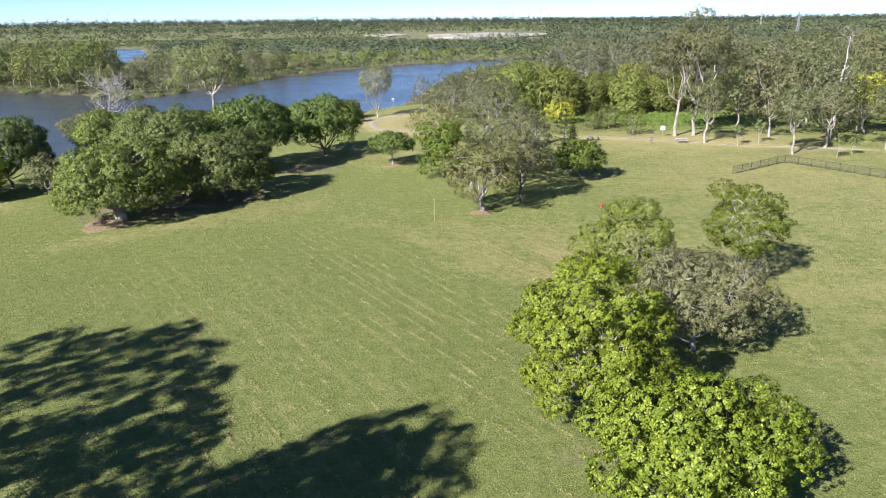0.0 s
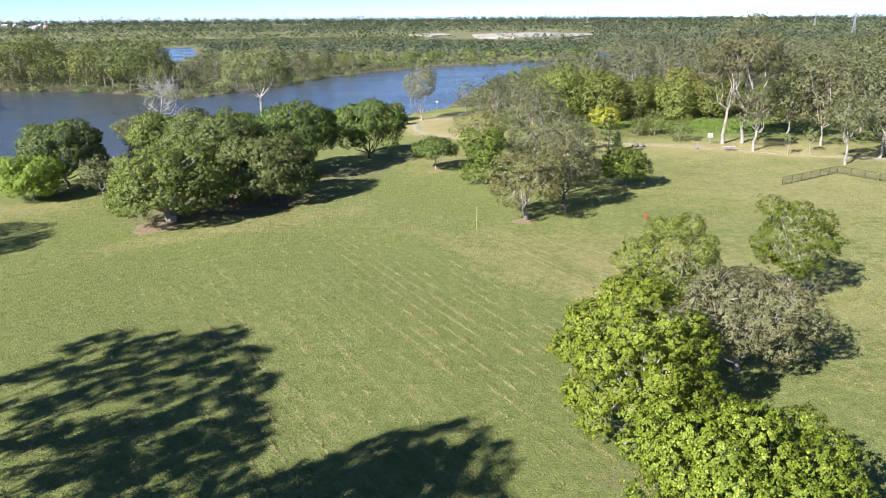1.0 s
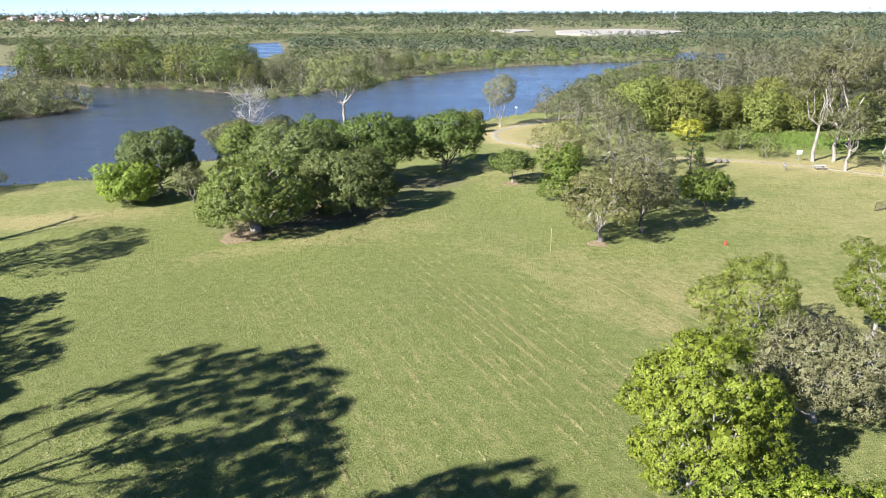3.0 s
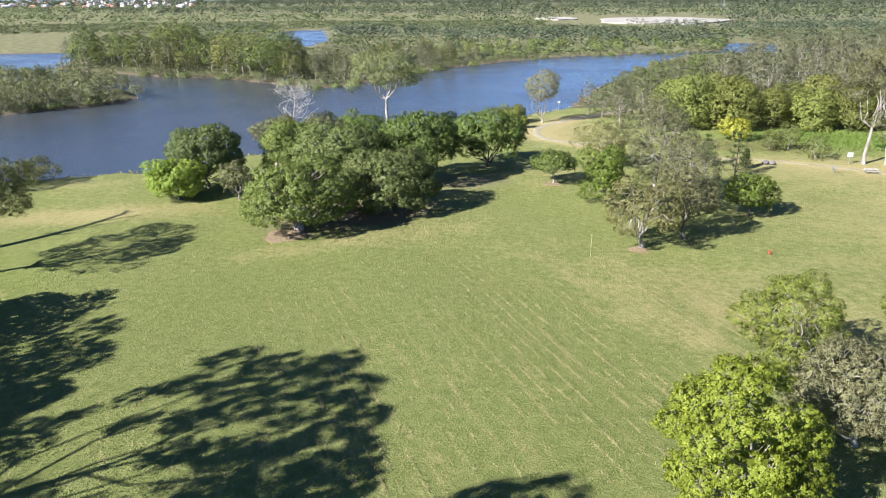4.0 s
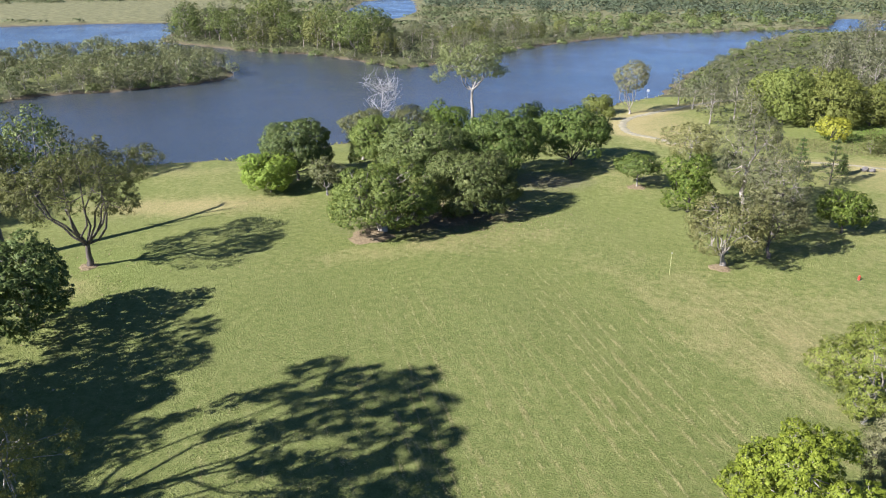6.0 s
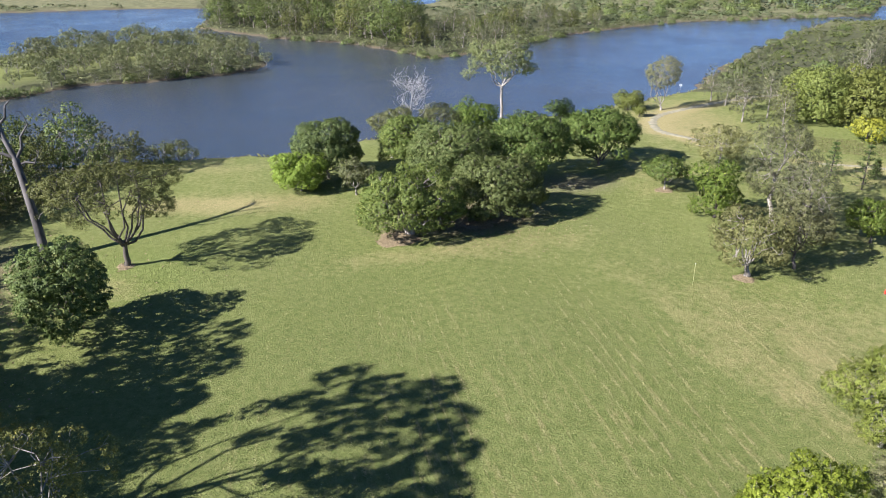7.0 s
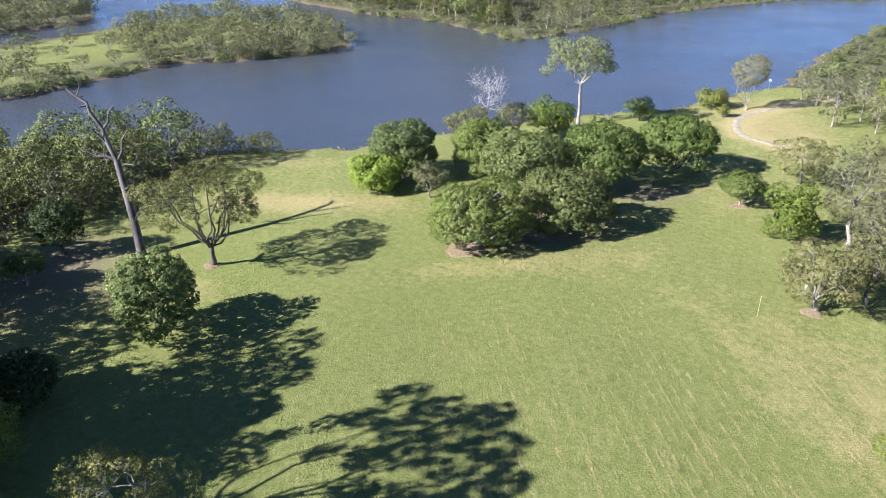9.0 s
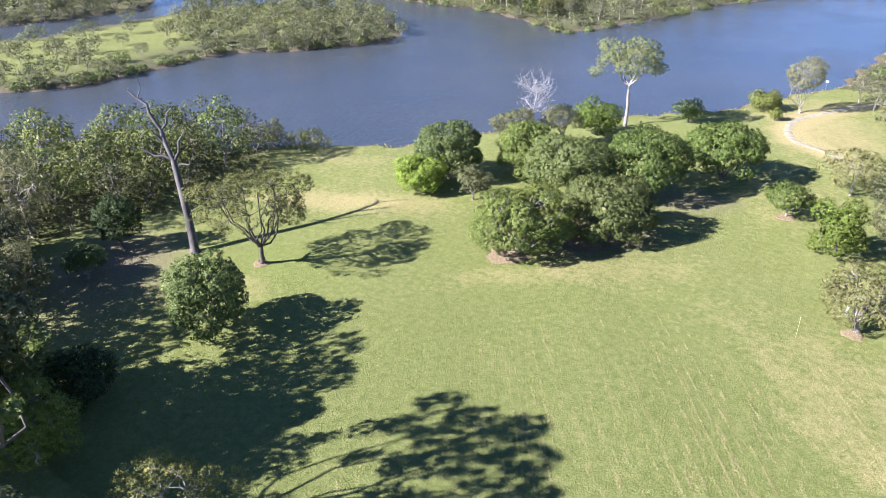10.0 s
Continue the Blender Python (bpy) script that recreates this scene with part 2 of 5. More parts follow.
def build_tree(name, label, h, w, style, leaf, bark, seed, trunk_r=None, lean=(0, 0), **over):
    """A tree at the origin: a trunk with limbs and a crown of leaf sprays set in clumps on lobes."""
    st = dict(STYLE[style], **over)
    rng = np.random.default_rng(seed)
    lo, a = st["lo"], w / 2
    foot = h * lo
    dome = style.endswith("dome")
    lr = st["lobe"] * a
    if dome:
        mid, c = foot + 0.12 * h, h - foot - 0.12 * h
    else:
        mid, c = (h + foot) / 2, (h - foot) / 2
    d = sphere_dirs(st["lobes"], rng, st["zmin"])
    reach = rng.uniform(0.9 if dome else 0.72, 1.04 if dome else 1.12, len(d)) * (1 - st["inner"] * rng.uniform(0, 1, len(d)))
    lean3 = np.array([lean[0], lean[1], 0.0])
    centre = np.array([0, 0, mid]) + lean3 * mid / h
    # two slow waves make the outline lopsided
    ang = np.arctan2(d[:, 1], d[:, 0])
    uneven = 0.4 if dome else 1.0
    reach *= 1 + uneven * (0.10 * np.sin(ang * 2 + rng.uniform(0, 6)) + 0.08 * np.sin(ang * 3 + rng.uniform(0, 6)))
    box_p = 2.8
    dz = np.minimum(np.abs(d[:, 2]), 0.97)
    wide = (1 - dz ** box_p) ** (1 / box_p) / np.sqrt(1 - dz ** 2)
    d = d * np.stack([wide, wide, np.ones(len(d))], 1) if style.split("_")[-1] in ("dome", "broad", "round") else d
    inset = np.array([a - lr * 0.8, a - lr * 0.8, max(c - lr * st["flat"], 0.3 * c)])
    lobes = centre + d * inset * reach[:, None]
    lrad = lr * rng.uniform(0.8 if dome else 0.65, 1.25 if dome else 1.35, len(d))
    if "spots" in st:                                 # lobes told by the shade that they throw on the lawn
        S = np.array(st["spots"], float)
        S[:, :2] += rng.normal(size=(len(S), 2)) * 0.25
        run = S[:, :2] @ SHADE - st["foot"] @ SHADE
        high = np.clip((run - rng.uniform(-0.22, 0.22, len(S)) * w) / SHADE_RUN, 0.3 * h, 0.97 * h)
        lobes = np.concatenate([S[:, :2] - high[:, None] * SHADE_RUN * SHADE - st["foot"], high[:, None]], 1)
        lrad = S[:, 2] * 1.08
        centre = lobes.mean(0)
        d = unit(lobes - centre)
    # small clumps all over each lobe, none buried in a neighbour
    C, CD, D, own = [], [], [], []
    for i in range(len(lobes)):
        q = sphere_dirs(max(5, int(st["cover"] * 3.2 * (lrad[i] / st["rc"]) ** 2)), rng)
        q = q[q @ d[i] > rng.uniform(-0.75, 0.05, len(q))]
        out = rng.uniform(0.78, 1.08, (len(q), 1)) + 0.28 * (rng.uniform(0, 1, (len(q), 1)) > 0.88)
        C.append(lobes[i] + q * lrad[i] * np.array([1, 1, st["flat"]]) * out)
        CD.append(q)
        D.append(np.repeat(d[i:i + 1], len(q), 0))
        own.append(np.full(len(q), i))
    C, CD, D, own = np.concatenate(C), np.concatenate(CD), np.concatenate(D), np.concatenate(own)
    deep = (np.linalg.norm(C[:, None] - lobes[None], axis=2) < 0.74 * lrad * (0.5 + 0.5 * st["flat"])).any(1)
    C, CD, D, own = C[~deep], CD[~deep], D[~deep], own[~deep]
    k = st["leaves"]
    rad = st["rc"] * rng.uniform(0.55, 1.35, len(C))
    gu = unit(rng.normal(size=(len(C), k, 3)) + CD[:, None] * 0.5 + np.array([0, 0, 0.2]))
    pos = C[:, None] + gu * (rad[:, None] * rng.uniform(0.45, 1.15, (len(C), k)))[..., None] * np.array([1, 1, 0.8])
    nrm = CD[:, None] * 0.4 + gu * 0.7 + rng.normal(size=gu.shape) * 0.45 + np.array([0, 0, 0.25])
    soft = CD[:, None] * 0.8 + gu * 0.55 + D[:, None] * st.get("whole", 0.3) + np.array([0, 0, 0.1])
    pos, nrm, soft = pos.reshape(-1, 3), nrm.reshape(-1, 3), soft.reshape(-1, 3)
    clump, m = [C[own == i][:8] for i in range(len(lobes))], 8
    n_fill = st.get("fill", 0)
    size = np.full(len(pos), st["size"])
    if n_fill:                                        # sprays deep in the crown
        pick = rng.integers(0, len(d), n_fill)
        deep = centre + (lobes[pick] - centre) * rng.uniform(0.55, 0.85, (n_fill, 1)) + rng.normal(size=(n_fill, 3)) * lr * 0.3
        pos, nrm, soft = np.vstack([pos, deep]), np.vstack([nrm, d[pick] + rng.normal(size=(n_fill, 3)) * 0.3]), np.vstack([soft, d[pick]])
        size = np.concatenate([size, np.full(n_fill, 0.3 * lr + 0.35)])
    keep = pos[:, 2] > 0.03 * h
    pos, nrm, soft = pos[keep], unit(nrm[keep]), unit(soft[keep])
    nrm = np.where((nrm * soft).sum(1, keepdims=True) < 0, -nrm, nrm)
    V, F = cards(pos, nrm, size[keep], st["slim"], rng)
    soft = np.repeat(unit(soft + nrm * st.get("crisp", 0.34)), 4, 0)
    tree = tagged(new(name), label, "tree")
    part("crown", quad_mesh("crown", V, F, LEAF[leaf], soft), tree)
    wood, thin = Wood(), st.get("twigs") == 0
    r = trunk_r or 0.014 * h + 0.05
    fork = np.array([0, 0, h * st["fork"]]) + lean3 * st["fork"] + np.array([*rng.normal(size=2) * 0.02 * h, 0])
    t = np.linspace(0, 1, 5)[:, None]
    stem = fork * t + rng.normal(size=(5, 3)) * np.array([0.012 * h, 0.012 * h, 0]) * np.sin(np.pi * t)
    wood.tube(np.vstack([[0, 0, -0.3], stem[1:]]), r * 1.3, r * 0.8, 9)
    wood.tube(np.array([[0, 0, -0.3], [0, 0, 0.0], [0, 0, 1.6 * r]]), r * 1.45, r * 1.15, 9)
    nl = len(lobes)
    order = np.argsort(-lobes[:, 2])
    n_limb = st.get("limbs", 6)
    hubs = np.array([centre * 0.35 + lobes[order[q * nl // n_limb]] * 0.65 for q in range(n_limb)])
    near = [int(np.argmin(np.linalg.norm(hubs - p, axis=1))) for p in lobes]
    for q in range(n_limb):
        limb = wood if thin else Wood()
        limb.limb(fork, hubs[q], r * 0.5, r * 0.24, rng, 0.1, 4 if thin else 6, 4 if thin else 7)
        for k in range(nl):
            if near[k] != q:
                continue
            limb.limb(hubs[q], lobes[k], r * 0.22, r * 0.09, rng, 0.05, 3 if thin else 4, 3 if thin else 5)
            for p in clump[k][: st.get("twigs", max(2, m // 3))]:
                limb.limb(lobes[k], p, r * 0.09, 0.012, rng, 0.0, 3, 3)
        if not thin:
            part("limb", limb.mesh("limb", BARK[bark]), tree)
    part("trunk", wood.mesh("trunk", BARK[bark]), tree)
    return tree


def put(ob, x, y, z=0.0, turn=0.0, s=1.0, sz=None):
    ob.matrix_basis = pose(x, y, z, 0, 0, turn) @ Matrix.Diagonal((s, s, sz or s, 1))
    return ob


# ---- the river, in plan ----
BANK = [(-150, -120), (-147, 0), (-142, 40), (-131, 64), (-116, 84), (-103, 95), (-90, 103), (-82, 107), (-76, 113), (-66, 128), (-53, 145), (-42, 158),
        (-30, 168), (-25, 180), (-17, 193), (-10, 205), (-5, 250), (8, 305), (20, 355), (36, 405), (75, 430), (170, 470)]
FAR = [(170, 500), (52, 438), (-8, 395), (-33, 374), (-50, 346), (-66, 317), (-75, 293), (-82, 262), (-91, 240), (-97, 231), (-120, 245), (-142, 254),
       (-177, 257), (-230, 275), (-253, 315), (-285, 360), (-330, 338), (-380, 290), (-420, 240), (-420, -120)]
ISLAND = [(-139, 199), (-141, 181), (-155, 160), (-168, 150), (-170, 135), (-171, 104), (-185, 88), (-225, 70), (-300, 30), (-300, 80), (-245, 118), (-235, 133),
          (-234, 165), (-235, 192), (-222, 222), (-190, 228), (-160, 216)]
MUD_ISLAND = [(-270, 125), (-258, 153), (-255, 180), (-262, 198), (-300, 218), (-350, 225), (-400, 200), (-400, 90), (-330, 90)]
LAGOON = [(-193, 400), (-222, 440), (-245, 489), (-284, 606), (-262, 655), (-220, 560), (-190, 485), (-180, 430)]
POND = [(58, 446), (88, 446), (104, 520), (72, 520)]
WATER_Z = -1.2


def signed(poly, X, Y):
    """Distance to a polygon's edge, negative inside."""
    P = np.array(poly, float)
    Q = np.roll(P, -1, 0)
    best = np.full(X.shape, 1e18)
    inside = np.zeros(X.shape, bool)
    for (x0, y0), (x1, y1) in zip(P, Q):
        dx, dy = x1 - x0, y1 - y0
        t = np.clip(((X - x0) * dx + (Y - y0) * dy) / (dx * dx + dy * dy), 0, 1)
        best = np.minimum(best, (X - x0 - t * dx) ** 2 + (Y - y0 - t * dy) ** 2)
        if y0 != y1:
            cross = (Y > min(y0, y1)) & (Y <= max(y0, y1)) & (X < x0 + (Y - y0) * dx / dy)
            inside ^= cross
    d = np.sqrt(best)
    return np.where(inside, -d, d)


def wiggle(X, Y):
    return 1.6 * np.sin(X * 0.31 + 1.3 * np.sin(Y * 0.17)) * np.sin(Y * 0.27 + 0.8) + 0.9 * np.sin(X * 0.73 + Y * 0.51)


def dry_land(X, Y):
    """Distance from the water's edge: positive on land."""
    river = signed(BANK + FAR, X, Y)
    river = np.maximum(river, -signed(ISLAND, X, Y))
    river = np.maximum(river, -signed(MUD_ISLAND, X, Y))
    for pool in (LAGOON, POND):
        river = np.minimum(river, signed(pool, X, Y))
    return river + wiggle(X, Y) * 0.7


def smooth(a, b, v):
    t = np.clip((v - a) / (b - a), 0, 1)
    return t * t * (3 - 2 * t)


def land_height(X, Y):
    d = dry_land(X, Y)
    z = -2.6 + 1.4 * smooth(-8, 0, d) + 0.55 * smooth(0, 1.2, d) + 0.65 * smooth(0.6, 12, d)
    far_side = smooth(0, 6, -signed(BANK + FAR, X, Y)) + smooth(-4, 4, Y - 250) * smooth(0, 10, d)
    z = z - 0.35 * np.clip(far_side, 0, 1) * smooth(0.6, 12, d)
    field = smooth(5, 30, d)
    z = z + field * (0.10 * np.sin(X * 0.09 + 0.4) * np.sin(Y * 0.07) + 0.05 * np.sin(X * 0.23 + Y * 0.19))
    return z


def ground_z(x, y):
    return float(land_height(np.array([float(x)]), np.array([float(y)]))[0])


def spread(a, b, step, lo, hi, grow=1.09):
    mid = list(np.arange(a, b + step, step))
    s, v, up = step, mid[-1], []
    while v < hi:
        s *= grow
        v += s
        up.append(v)
    s, v, dn = step, mid[0], []
    while v > lo:
        s *= grow
        v -= s
        dn.append(v)
    return np.array(dn[::-1] + mid + up)


def blob(X, Y, x, y, rx, ry, turn=0.0):
    c, s = math.cos(radians(turn)), math.sin(radians(turn))
    u, v = (X - x) * c + (Y - y) * s, -(X - x) * s + (Y - y) * c
    return np.exp(-((u / rx) ** 2 + (v / ry) ** 2))


def trail(X, Y, pts, half, soft):
    best = np.full(X.shape, 1e9)
    for (x0, y0), (x1, y1) in zip(pts, pts[1:]):
        dx, dy = x1 - x0, y1 - y0
        t = np.clip(((X - x0) * dx + (Y - y0) * dy) / (dx * dx + dy * dy), 0, 1)
        best = np.minimum(best, np.hypot(X - x0 - t * dx, Y - y0 - t * dy))
    return 1 - smooth(half, half + soft, best)


def ground_material():
    m, nt, bs = shader("grass_ground")
    L = nt.links.new
    tc = nt.nodes.new("ShaderNodeTexCoord")

    def attr(name):
        n = nt.nodes.new("ShaderNodeAttribute")
        n.attribute_name = name
        return n.outputs["Fac"]
    big = noise_fac(nt, 0.035, 4.0)
    midn = noise_fac(nt, 0.22, 5.0, 0.6)
    fine = noise_fac(nt, 5.0, 6.0, 0.7)
    speck = noise_fac(nt, 2.2, 3.0, 0.8)
    mott = noise_fac(nt, 1.1, 5.0, 0.75)
    grass = mix(nt, ramp(nt, fine, (0.32, (0, 0, 0)), (0.68, (1, 1, 1))), (0.098, 0.124, 0.028), (0.248, 0.264, 0.078))
    grass = mix(nt, ramp(nt, midn, (0.38, (0, 0, 0)), (0.66, (1, 1, 1))), grass, mix(nt, 0.55, grass, (0.22, 0.235, 0.075)))
    grass = mix(nt, ramp(nt, big, (0.42, (0, 0, 0)), (0.6, (1, 1, 1))), grass, mix(nt, 0.4, grass, (0.17, 0.20, 0.044)))
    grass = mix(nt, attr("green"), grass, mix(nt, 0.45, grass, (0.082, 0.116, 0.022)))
    grass = mix(nt, ramp(nt, mott, (0.36, (0, 0, 0)), (0.64, (1, 1, 1))), mix(nt, 0.35, grass, (0.075, 0.105, 0.026)), mix(nt, 0.3, grass, (0.30, 0.30, 0.12)))
    straw = mix(nt, ramp(nt, fine, (0.35, (0, 0, 0)), (0.65, (1, 1, 1))), (0.26, 0.22, 0.085), (0.42, 0.36, 0.17))
    # mown rows: broken pale streaks that run along one bearing
    mp = node(nt, "ShaderNodeMapping", Rotation=(0, 0, radians(-56.6)), Scale=(10.0, 1.0, 1.0))
    mp.vector_type = "TEXTURE"
    L(tc.outputs["Object"], mp.inputs[0])
    row = node(nt, "ShaderNodeTexNoise", Scale=1.0, Detail=3.0, Roughness=0.6)
    L(mp.outputs[0], row.inputs["Vector"])
    mp2 = node(nt, "ShaderNodeMapping", Rotation=(0, 0, radians(-56.6)), Scale=(0.8, 0.22, 1.0))
    mp2.vector_type = "TEXTURE"
    L(tc.outputs["Object"], mp2.inputs[0])
    dash = node(nt, "ShaderNodeTexNoise", Scale=0.8, Detail=4.0, Roughness=0.7)
    L(mp2.outputs[0], dash.inputs["Vector"])
    mul = nt.nodes.new("ShaderNodeMath")
    mul.operation = "MULTIPLY"
    L(ramp(nt, row.outputs["Fac"], (0.52, (0, 0, 0)), (0.66, (1, 1, 1))), mul.inputs[0])
    L(ramp(nt, dash.outputs["Fac"], (0.43, (0, 0, 0)), (0.60, (1, 1, 1))), mul.inputs[1])
    streak = nt.nodes.new("ShaderNodeMath")
    streak.operation = "MULTIPLY"
    L(mul.outputs[0], streak.inputs[0])
    L(attr("mown"), streak.inputs[1])
    c = mix(nt, streak.outputs[0], grass, straw)
    # dry and worn places
    dry = nt.nodes.new("ShaderNodeMath")
    dry.operation = "MULTIPLY_ADD"
    blotch = nt.nodes.new("ShaderNodeMath")
    blotch.operation = "MULTIPLY_ADD"
    L(mott, blotch.inputs[0])
    blotch.inputs[1].default_value = 0.6
    half_mid = nt.nodes.new("ShaderNodeMath")
    half_mid.operation = "MULTIPLY"
    L(midn, half_mid.inputs[0])
    half_mid.inputs[1].default_value = 0.45
    L(half_mid.outputs[0], blotch.inputs[2])
    L(blotch.outputs[0], dry.inputs[0])
    dry.inputs[1].default_value = 0.9
    L(attr("dry"), dry.inputs[2])
    c = mix(nt, ramp(nt, dry.outputs[0], (0.62, (0, 0, 0)), (1.35, (1, 1, 1))), c, straw)
    c = mix(nt, ramp(nt, speck, (0.66, (0, 0, 0)), (0.74, (0.6, 0.6, 0.6))), c, (0.30, 0.25, 0.12))
    soil = mix(nt, ramp(nt, fine, (0.3, (0, 0, 0)), (0.7, (1, 1, 1))), (0.135, 0.112, 0.068), (0.26, 0.222, 0.148))
    bare = nt.nodes.new("ShaderNodeMath")
    bare.operation = "MULTIPLY_ADD"
    L(speck, bare.inputs[0])
    bare.inputs[1].default_value = 0.6
    L(attr("bare"), bare.inputs[2])
    c = mix(nt, ramp(nt, bare.outputs[0], (0.55, (0, 0, 0)), (1.0, (1, 1, 1))), c, soil)
    lush = attr("lush")
    c = mix(nt, lush, c, mix(nt, fine, (0.105, 0.165, 0.026), (0.19, 0.26, 0.055)))
    wild = attr("wild")
    c = mix(nt, wild, c, mix(nt, midn, (0.060, 0.064, 0.032), (0.125, 0.128, 0.058)))
    c = mix(nt, attr("flats"), c, mix(nt, ramp(nt, midn, (0.35, (0, 0, 0)), (0.65, (1, 1, 1))), (0.110, 0.115, 0.055), (0.225, 0.215, 0.105)))
    mud = attr("mud")
    c = mix(nt, mud, c, mix(nt, fine, (0.085, 0.068, 0.045), (0.19, 0.15, 0.10)))
    L(c, bs.inputs["Base Color"])
    bs.inputs["Roughness"].default_value = 0.95
    bs.inputs["Specular IOR Level"].default_value = 0.15
    bump(nt, bs, fine, 1.0, 0.2)
    return m


PATH = [(72, 121), (60, 126), (51, 129), (42, 133.5), (34, 136.5), (24, 138.5), (12, 138)]
TRACK = [(30, 205), (8, 198), (-3, 186), (-11, 173.5), (-15, 165.5), (-15.4, 158), (-13, 151), (-8, 148), (-3, 144.5)]


def build_ground():
    xs, ys = spread(-232, 130, 1.5, -4700, 4700), spread(-20, 300, 1.5, -700, 4700)
    X, Y = np.meshgrid(xs, ys, indexing="ij")
    Z = land_height(X, Y)
    ni, nj = X.shape
    i, j = np.meshgrid(np.arange(ni - 1), np.arange(nj - 1), indexing="ij")
    F = np.stack([i * nj + j, (i + 1) * nj + j, (i + 1) * nj + j + 1, i * nj + j + 1], -1).reshape(-1, 4)
    me = quad_mesh("ground", np.stack([X, Y, Z], -1).reshape(-1, 3), F, ground_material())
    me.polygons.foreach_set("use_smooth", np.ones(len(F), bool))
    d = dry_land(X, Y)
    park = (1 - smooth(-2, 4, Y - 172)) * smooth(-3, 6, X + 90)
    near_bank = signed(BANK + FAR, X, Y) > 0
    field = (Y < 200) & near_bank & (d > 0)
    cover = dict(
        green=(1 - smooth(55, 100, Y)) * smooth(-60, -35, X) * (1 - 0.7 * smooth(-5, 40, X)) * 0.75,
        mown=0.5 * blob(X, Y, -8, 48, 26, 26) * 1.2 + 0.5 * blob(X, Y, 8, 65, 14, 12),
        dry=0.30 * blob(X, Y, 8.5, 61.5, 9, 2, -56) + 0.20 * blob(X, Y, 12, 66, 8, 1.4, -56) + 0.2 * blob(X, Y, 3, 64, 10, 1.4, -56) + 0.28 * blob(X, Y, 46, 96, 34, 42) + 0.16 * blob(X, Y, 32, 45, 14, 22) + 0.06 * blob(X, Y, 16, 72, 22, 10, -40) + 0.28 * blob(X, Y, -32, 77, 22, 4, 38) + 0.46 * blob(X, Y, -68, 82, 20, 5, 25)
            + 0.3 * trail(X, Y, TRACK, 1.2, 3.5) + 0.2 * trail(X, Y, PATH, 0.8, 2.5) + 0.26 * blob(X, Y, -15, 172, 14, 22) + 0.3 * blob(X, Y, -5, 155, 10, 14) + 0.24 * blob(X, Y, -82, 96, 15, 9) + 0.3 * blob(X, Y, 45, 135, 30, 10) + 0.18 * blob(X, Y, 0, 76, 24, 8, -20) + 0.05 * smooth(85, 105, Y)
            + 0.35 * blob(X, Y, -62, 55, 5, 4) + 0.2 * blob(X, Y, -10, 120, 10, 12),
        bare=0.95 * blob(X, Y, -33, 90, 13, 7, 40) + 0.6 * blob(X, Y, -22, 112, 10, 7, 30) + 0.40 * blob(X, Y, -76, 44, 15, 20) + 0.5 * blob(X, Y, 7, 33, 2.5, 1.5) + 0.45 * blob(X, Y, 6.5, 39, 2.2, 1.6)
             + 0.4 * blob(X, Y, 60, 122, 14, 6) + 0.4 * blob(X, Y, -84, 50, 8, 10),
        lush=0.9 * blob(X, Y, 44, 163, 13, 10) + 0.35 * blob(X, Y, 75, 160, 20, 8) + 0.3 * blob(X, Y, -61, 60, 7, 9, 30),
        wild=np.where(field, np.maximum(smooth(172, 190, Y) * smooth(8, 20, X), smooth(0, 8, -X - 92)), 1.0) * (1 - 0.9 * smooth(3, 9, -signed(ISLAND, X, Y)) * smooth(172, 195, -X)),
        mud=(1 - smooth(0.6, 1.8, d)) * 0.9,
        flats=np.maximum(smooth(330, 420, Y), smooth(250, 320, -X) * smooth(230, 300, Y)),
    )
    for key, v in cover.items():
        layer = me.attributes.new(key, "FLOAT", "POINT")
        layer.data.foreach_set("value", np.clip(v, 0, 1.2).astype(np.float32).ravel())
    return tagged(new("ground", me), "mown park lawn, green with dry streaks, running down to the river", "ground", kind="structure")


build_ground()
DIRT = plain_material("pale_dirt", (0.21, 0.195, 0.115), (0.34, 0.305, 0.205), 0.9, 0.95, 0.0, 0.6)


def ribbon(name, label, pts, half, seed):
    """A worn track laid on the ground along a smoothed line, with uneven edges."""
    rng = np.random.default_rng(seed)
    P = np.array(pts, float)
    Q = np.vstack([2 * P[0] - P[1], P, 2 * P[-1] - P[-2]])
    line = []
    for i in range(1, len(Q) - 2):
        for t in np.linspace(0, 1, 14, endpoint=False):
            a, b, c, e = Q[i - 1], Q[i], Q[i + 1], Q[i + 2]
            line.append(0.5 * (2 * b + (c - a) * t + (2 * a - 5 * b + 4 * c - e) * t * t + (3 * b - a - 3 * c + e) * t ** 3))
    line = np.array(line)
    d = unit(np.gradient(line, axis=0))
    side = np.stack([-d[:, 1], d[:, 0]], 1)
    cols = []
    for u in (-1.0, -0.6, 0.0, 0.6, 1.0):
        w = half * u * (1 + 0.3 * rng.normal(size=len(line)) * (abs(u) == 1.0))
        xy = line + side * w[:, None]
        lift = -0.04 if abs(u) == 1.0 else 0.045
        cols.append(np.concatenate([xy, (land_height(xy[:, 0], xy[:, 1]) + lift)[:, None]], 1))
    V = np.stack(cols, 1).reshape(-1, 3)
    i, j = np.meshgrid(np.arange(len(line) - 1), np.arange(4), indexing="ij")
    F = np.stack([i * 5 + j, (i + 1) * 5 + j, (i + 1) * 5 + j + 1, i * 5 + j + 1], -1).reshape(-1, 4)[:, ::-1]
    return tagged(new(name, quad_mesh(name, V, F, DIRT)), label, "path", kind="structure")


ribbon("path", "narrow pale dirt footpath across the picnic lawn", PATH, 0.65, 1)
ribbon("track", "pale worn dirt track curving over the river point", TRACK, 1.0, 2)


